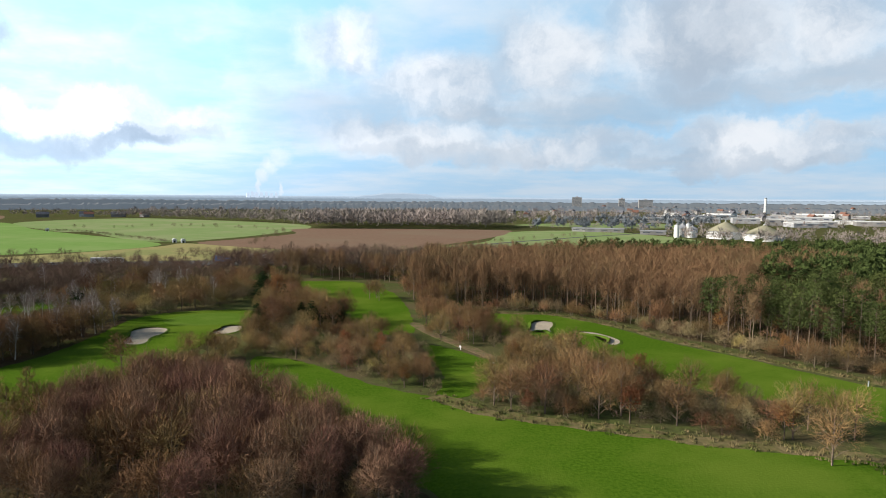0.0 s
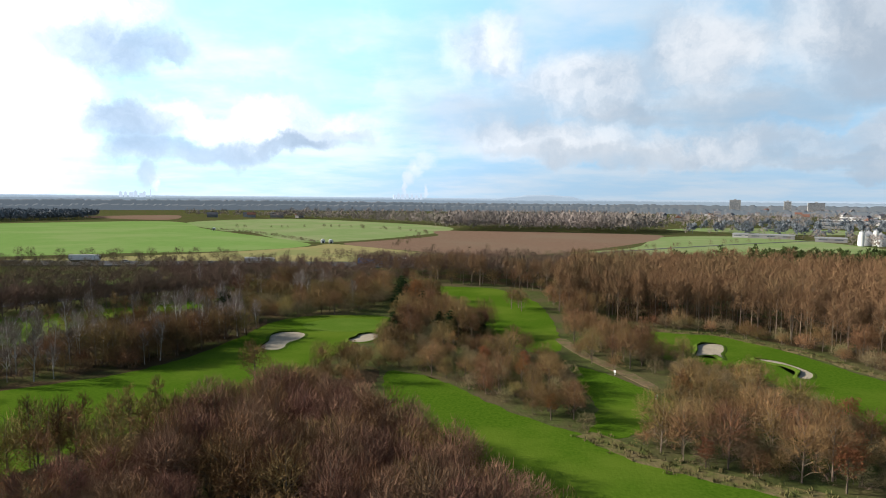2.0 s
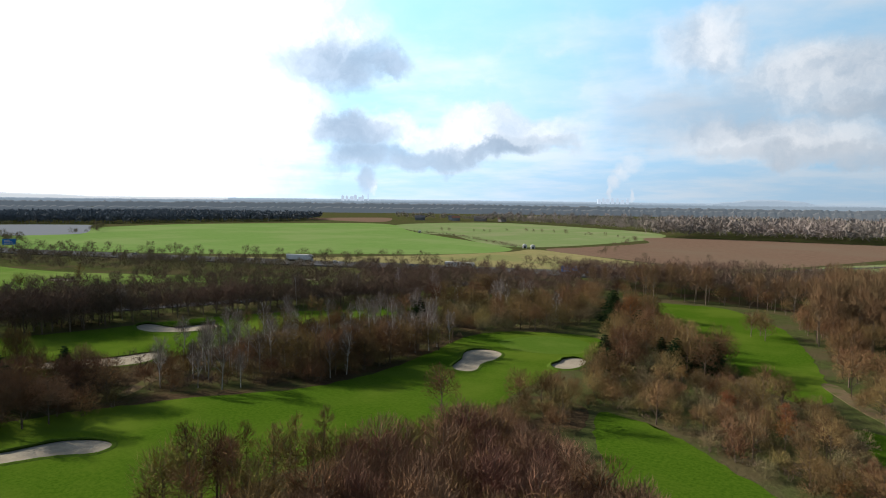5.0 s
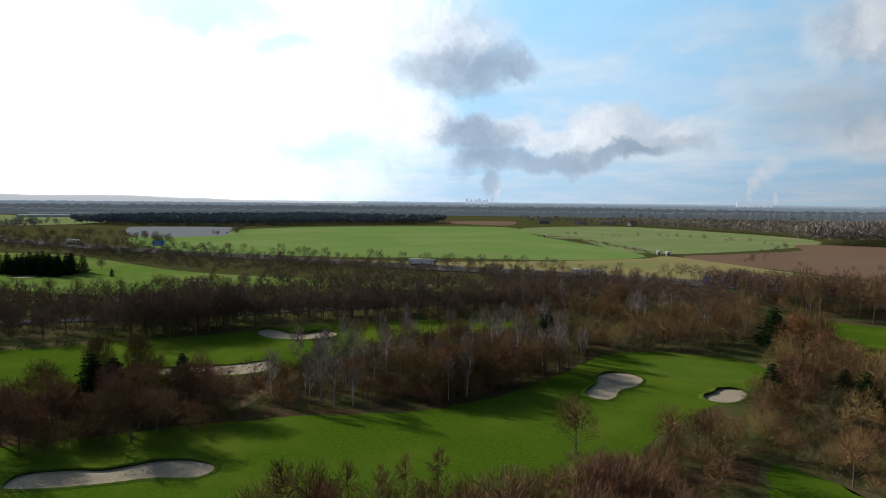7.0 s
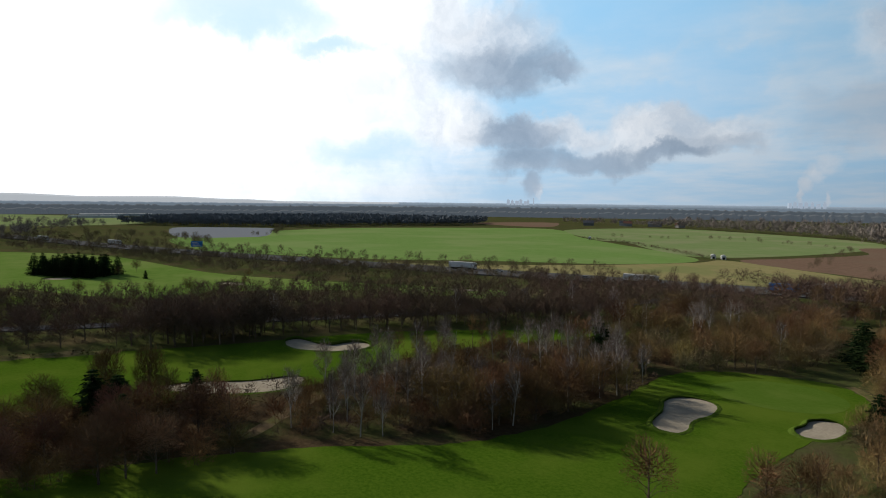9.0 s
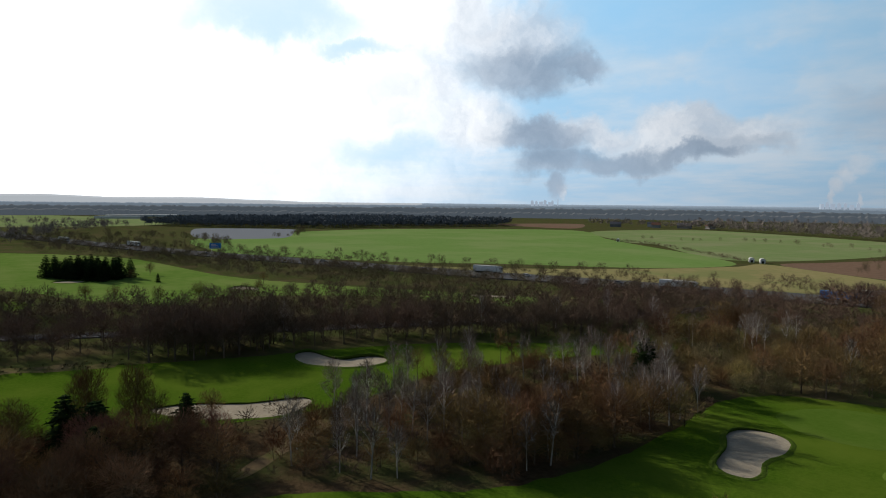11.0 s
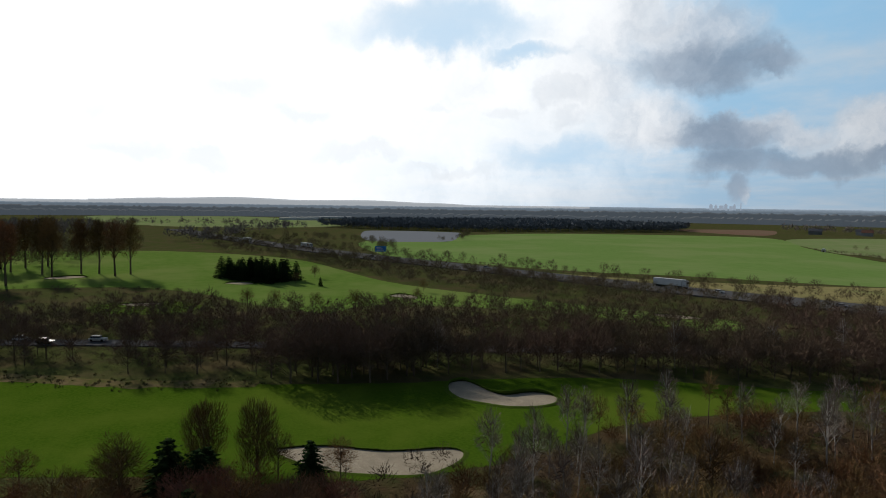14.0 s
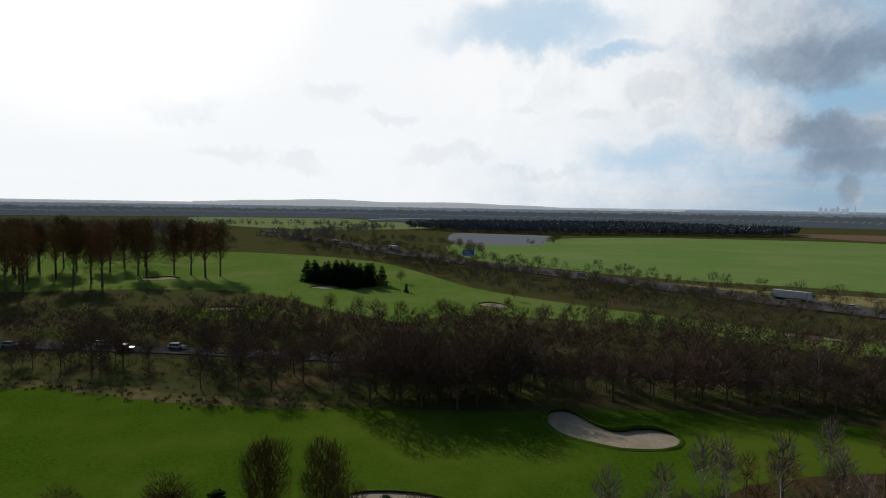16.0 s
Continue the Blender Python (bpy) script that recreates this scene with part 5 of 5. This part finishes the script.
def tower_block(x, y, w, d, h):
    root = tagged(new("tower_block"), "pale high-rise block with rows of windows", "building")
    part("wall", boxed((-w / 2, -d / 2, -0.5, w / 2, d / 2, h)), M["plaster"], root)
    part("roof", boxed((-w / 2 - 0.3, -d / 2 - 0.3, h, w / 2 + 0.3, d / 2 + 0.3, h + 0.8), (-4, -3, h + 0.8, 4, 3, h + 4)), M["grey_wall"], root)
    for f in range(int(h / 3.2)):
        part("window", boxed((-w / 2 + 1, -d / 2 - 0.1, f * 3.2 + 1.2, w / 2 - 1, -d / 2 + 0.05, f * 3.2 + 2.7)), M["window"], root)
    root.matrix_basis = pose(x, y, 0, 0, 0, -10)


tower_block(398, 2500, 36, 16, 40)
tower_block(640, 2450, 50, 16, 32)
tower_block(560, 2480, 22, 16, 36)
chimney = tagged(new("chimney"), "slim pale concrete chimney over the town", "chimney")
part("shaft", lathe(Acc(), [(3.6, -0.5), (2.6, 38), (2.7, 40)], 14), M["white_wall"], chimney)
part("cap", lathe(Acc(), [(2.9, 38.5), (2.9, 40.5), (2.0, 40.6)], 14), M["grey_wall"], chimney)
chimney.matrix_basis = pose(652, 1490, 0)


def power_station(az, dist, layout, label):
    """Cooling towers and boiler blocks; layout rows: kind, sideways, radius or width, height."""
    root = tagged(new("power_station"), label, "power station")
    for kind, u, r, h in layout:
        h *= 0.82
        if kind == "tower":
            prof = [(r * (0.62 + 0.38 * ((1 - k / 10) - 0.22) ** 2 / 0.6), h * k / 10) for k in range(11)]
            part("cooling_tower", lathe(Acc(), prof, 20, (u, 0, 0)), M["far_plant"], root)
        elif kind == "block":
            part("boiler_house", boxed((u - r, -15, 0, u + r, 15, h), (u - r * 0.6, -12, h, u + r * 0.4, 12, h + 6)), M["far_plant"], root)
        else:
            part("stack", lathe(Acc(), [(r, 0), (r * 0.6, h)], 10, (u, 0, 0)), M["far_plant"], root)
    q = azel(az, 0) * dist
    root.matrix_basis = pose(q.x, q.y, 0, 0, 0, az)


# concrete given a faint bluish glow in place of haze in the air
M["far_plant"] = material("hazy_far_concrete", (0.10, 0.12, 0.14), (0.12, 0.14, 0.16), 0.01, haze=(0.27, 0.32, 0.39))
power_station(39.6, 4300, [("block", -78, 9, 72), ("block", -52, 8, 68), ("tower", -22, 20, 70), ("block", 2, 9, 76), ("tower", 32, 18, 66), ("block", 48, 7, 72), ("stack", 82, 4, 92)], "hazy power station with cooling towers on the horizon")
power_station(18.1, 4300, [("tower", -60, 18, 70), ("block", -34, 9, 74), ("tower", -8, 20, 72), ("block", 22, 10, 70), ("block", 52, 8, 72), ("tower", 82, 18, 66), ("block", 112, 8, 70)], "hazy power station trailing steam on the horizon")

# far white sheds and foil strips
for x, y, w in ((-1650, 560, 150), (-1500, 470, 90), (-1900, 380, 220), (-1960, 160, 160), (-2300, 700, 200)):
    root = tagged(new("greenhouse"), "long low white greenhouse far across the fields", "greenhouse")
    part("wall", boxed((-w / 2, -15, -0.5, w / 2, 15, 3.5)), M["white_wall"], root)
    part("roof", boxed((-w / 2, -13, 3.5, w / 2, 13, 5)), M["white_wall"], root)
    root.matrix_basis = pose(x, y, 0, 0, 0, 70)

# farmstead and church between the far woods
for x, y, w, roof in ((-640, 1010, 14, "roof_red"), (-600, 1030, 22, "roof_dark"), (-560, 1040, 12, "roof_red"), (-700, 980, 18, "roof_dark"), (-665, 1035, 12, "roof_dark")):
    house(x, y + 70, w, 10, 5, rnd(0, 90), roof)


# ---- vehicles on the roads ----
def wheel_mesh(r, w):
    return lathe(Acc(), [(0.05, -w / 2), (r, -w / 2), (r, w / 2), (0.05, w / 2)], 12).mesh("wheel", M["tyre"])


WHEEL = wheel_mesh(0.5, 0.35)
SMALL_WHEEL = wheel_mesh(0.32, 0.22)


def wheels(root, mesh, spots):
    for x, y, r in spots:
        w = part("wheel", mesh, None, root)
        w.matrix_basis = pose(x, y, r, 90, 0, 0)


def lorry(x, y, turn, z, paint, word):
    root = tagged(new("lorry"), "articulated lorry with a %s box trailer on the motorway" % word, "lorry")
    part("trailer", boxed((-8.0, -1.25, 1.1, 5.4, 1.25, 4.0)), M[paint], root)
    part("chassis", boxed((-7.8, -1.0, 0.75, 7.6, 1.0, 1.1)), M["tyre"], root)
    part("cab", boxed((5.8, -1.22, 0.7, 8.0, 1.22, 3.6), (5.8, -1.1, 3.6, 7.2, 1.1, 3.95)), M["white_wall"], root)
    part("windscreen", boxed((7.9, -1.05, 2.1, 8.03, 1.05, 3.1)), M["window"], root)
    wheels(root, WHEEL, [(u, s, 0.5) for u in (-6.2, -4.9, -3.6, 4.2, 7.0) for s in (-1.05, 1.05)])
    root.matrix_basis = pose(x, y, z, 0, 0, turn)


def car(x, y, turn, z, paint, word):
    root = tagged(new("car"), "%s passenger car on the road" % word, "car")
    part("body", boxed((-2.1, -0.86, 0.3, 2.1, 0.86, 0.82), (-1.9, -0.82, 0.82, 1.2, 0.82, 0.9)), M[paint], root)
    part("cabin", boxed((-1.7, -0.72, 0.9, 0.7, 0.72, 1.4)), M["window"], root)
    part("roof", boxed((-1.45, -0.7, 1.4, 0.4, 0.7, 1.46)), M[paint], root)
    wheels(root, SMALL_WHEEL, [(u, s, 0.32) for u in (-1.35, 1.35) for s in (-0.8, 0.8)])
    root.matrix_basis = pose(x, y, z, 0, 0, turn)


def on_line(line, f, off):
    """A place at a share f of a line, off metres beside it, and the line's turn."""
    pos = f * (len(line) - 1)
    i = min(int(pos), len(line) - 2)
    a, b = Vector((*line[i], 0)), Vector((*line[i + 1], 0))
    d = (b - a).normalized()
    p = a.lerp(b, pos - i) + Vector((-d.y, d.x, 0)) * off
    return p.x, p.y, math.degrees(math.atan2(d.y, d.x))


for f, off, paint, word in ((0.50, 6, "white_wall", "white"), (0.66, -6, "white_wall", "white"), (0.775, -6, "blue", "blue"), (0.22, 6, "white_wall", "white"), (0.80, 6, "white_wall", "white"), (0.16, -6, "white_wall", "white")):
    x, y, a = on_line(MOTORWAY, f, off)
    lorry(x, y, a, 0.6, paint, word)
for f, off, paint, word in ((0.27, 1.7, "white_wall", "white"), (0.31, -1.7, "dark_paint", "dark"), (0.37, 1.7, "white_wall", "white"), (0.20, -1.7, "grey_wall", "silver")):
    x, y, a = on_line(ROAD, f, off)
    car(x, y, a, 0.25, paint, word)
for f, off, paint, word in ((0.25, 3, "white_wall", "white"), (0.31, -3, "dark_paint", "dark"), (0.40, 3, "grey_wall", "silver"), (0.47, -3, "dark_paint", "dark"), (0.54, 3, "white_wall", "white"), (0.62, -3, "grey_wall", "silver"), (0.12, 4, "white_wall", "white"), (0.19, -4, "white_wall", "white")):
    x, y, a = on_line(MOTORWAY, f, off)
    car(x, y, a, 0.6, paint, word)

# motorway sign
gantry = tagged(new("motorway_sign"), "blue motorway sign on two steel posts", "road sign")
part("board", boxed((-4, -0.1, 3.0, 4, 0.1, 7.0)), M["blue"], gantry)
for u in (-2.5, 2.5):
    part("post", boxed((u - 0.12, 0.12, -0.3, u + 0.12, 0.36, 6.8)), M["steel"], gantry)
for k in range(3):
    part("text_bar", boxed((-3, -0.14, 3.8 + k * 1.0, 2.4 - k, -0.1, 4.2 + k * 1.0)), M["white_wall"], gantry)
gantry.matrix_basis = pose(-507, 262, 0, 0, 0, 70)


# ---- small things on the course and in the fields ----
def shelter(x, y, turn):
    root = tagged(new("field_shelter"), "small white field shelter with round roof", "shelter")
    part("wall", boxed((-3, -2.2, -0.2, 3, 2.2, 2.6)), M["white_wall"], root)
    a = Acc()
    n = 9
    for s in (-3.3, 3.3):
        a.v += [Vector((s, -2.5 * math.cos(math.pi * k / (n - 1)), 2.6 + 1.8 * math.sin(math.pi * k / (n - 1)))) for k in range(n)]
    a.f = [(k, k + 1, n + k + 1, n + k) for k in range(n - 1)] + [tuple(range(n)), tuple(range(2 * n - 1, n - 1, -1))]
    part("roof", a, M["white_wall"], root)
    part("doorway", boxed((2.95, -1.0, 0.0, 3.06, 1.0, 2.1)), M["tyre"], root)
    root.matrix_basis = pose(x, y, 0, 0, 0, turn) @ Matrix.Scale(0.7, 4)


shelter(-236, 516, -60)
shelter(-228, 514, -60)
shelter(-432, 655, -60)


def tee_post(x, y, h=0.8):
    root = tagged(new("tee_sign"), "small white tee marker board on a post", "sign")
    part("post", boxed((-0.06, -0.06, -0.2, 0.06, 0.06, h)), M["white_wall"], root)
    part("board", boxed((-0.25, -0.1, h - 0.3, 0.25, -0.06, h + 0.2)), M["white_wall"], root)
    root.matrix_basis = pose(x, y, 0.1, 0, 0, rnd(-40, 40))


for x, y in ((-1.5, 160), (6.0, 144), (81, 134)):
    tee_post(x, y)


# dry tussocks on the rough strips
def tufts(places, height, mat, label, seed):
    r = random.Random(seed)
    a = Acc()
    for x, y in places:
        for _ in range(7):
            a.sliver((x + r.uniform(-0.35, 0.35), y + r.uniform(-0.35, 0.35), 0.08), Vector((r.uniform(-0.4, 0.4), r.uniform(-0.4, 0.4), 1.0)) * height * r.uniform(0.5, 1.3), 0.09)
    tagged(new("rough_grass", a.mesh("rough_grass", mat)), label, "grass", kind="stuff")


tufts(along([(-6, 122), (5, 112.5), (18, 108), (38, 101.5), (54, 97.5), (76, 72)], 5.5, 0.2, 71, 0.7), 0.45, M["rough"], "pale dry tussocks beside the fairway", 1)
tufts(along([(8, 213), (27, 211.5), (44, 194), (54, 175), (68, 157), (86, 135)], 3.2, 0.3, 72), 0.55, M["rough"], "dry tussocks along the wood", 2)
tufts(along([(-238, 36), (-232, 62), (-213, 87), (-201, 113)], 9, 0.4, 73), 0.4, M["rough"], "dry tussocks beside the hedge", 3)
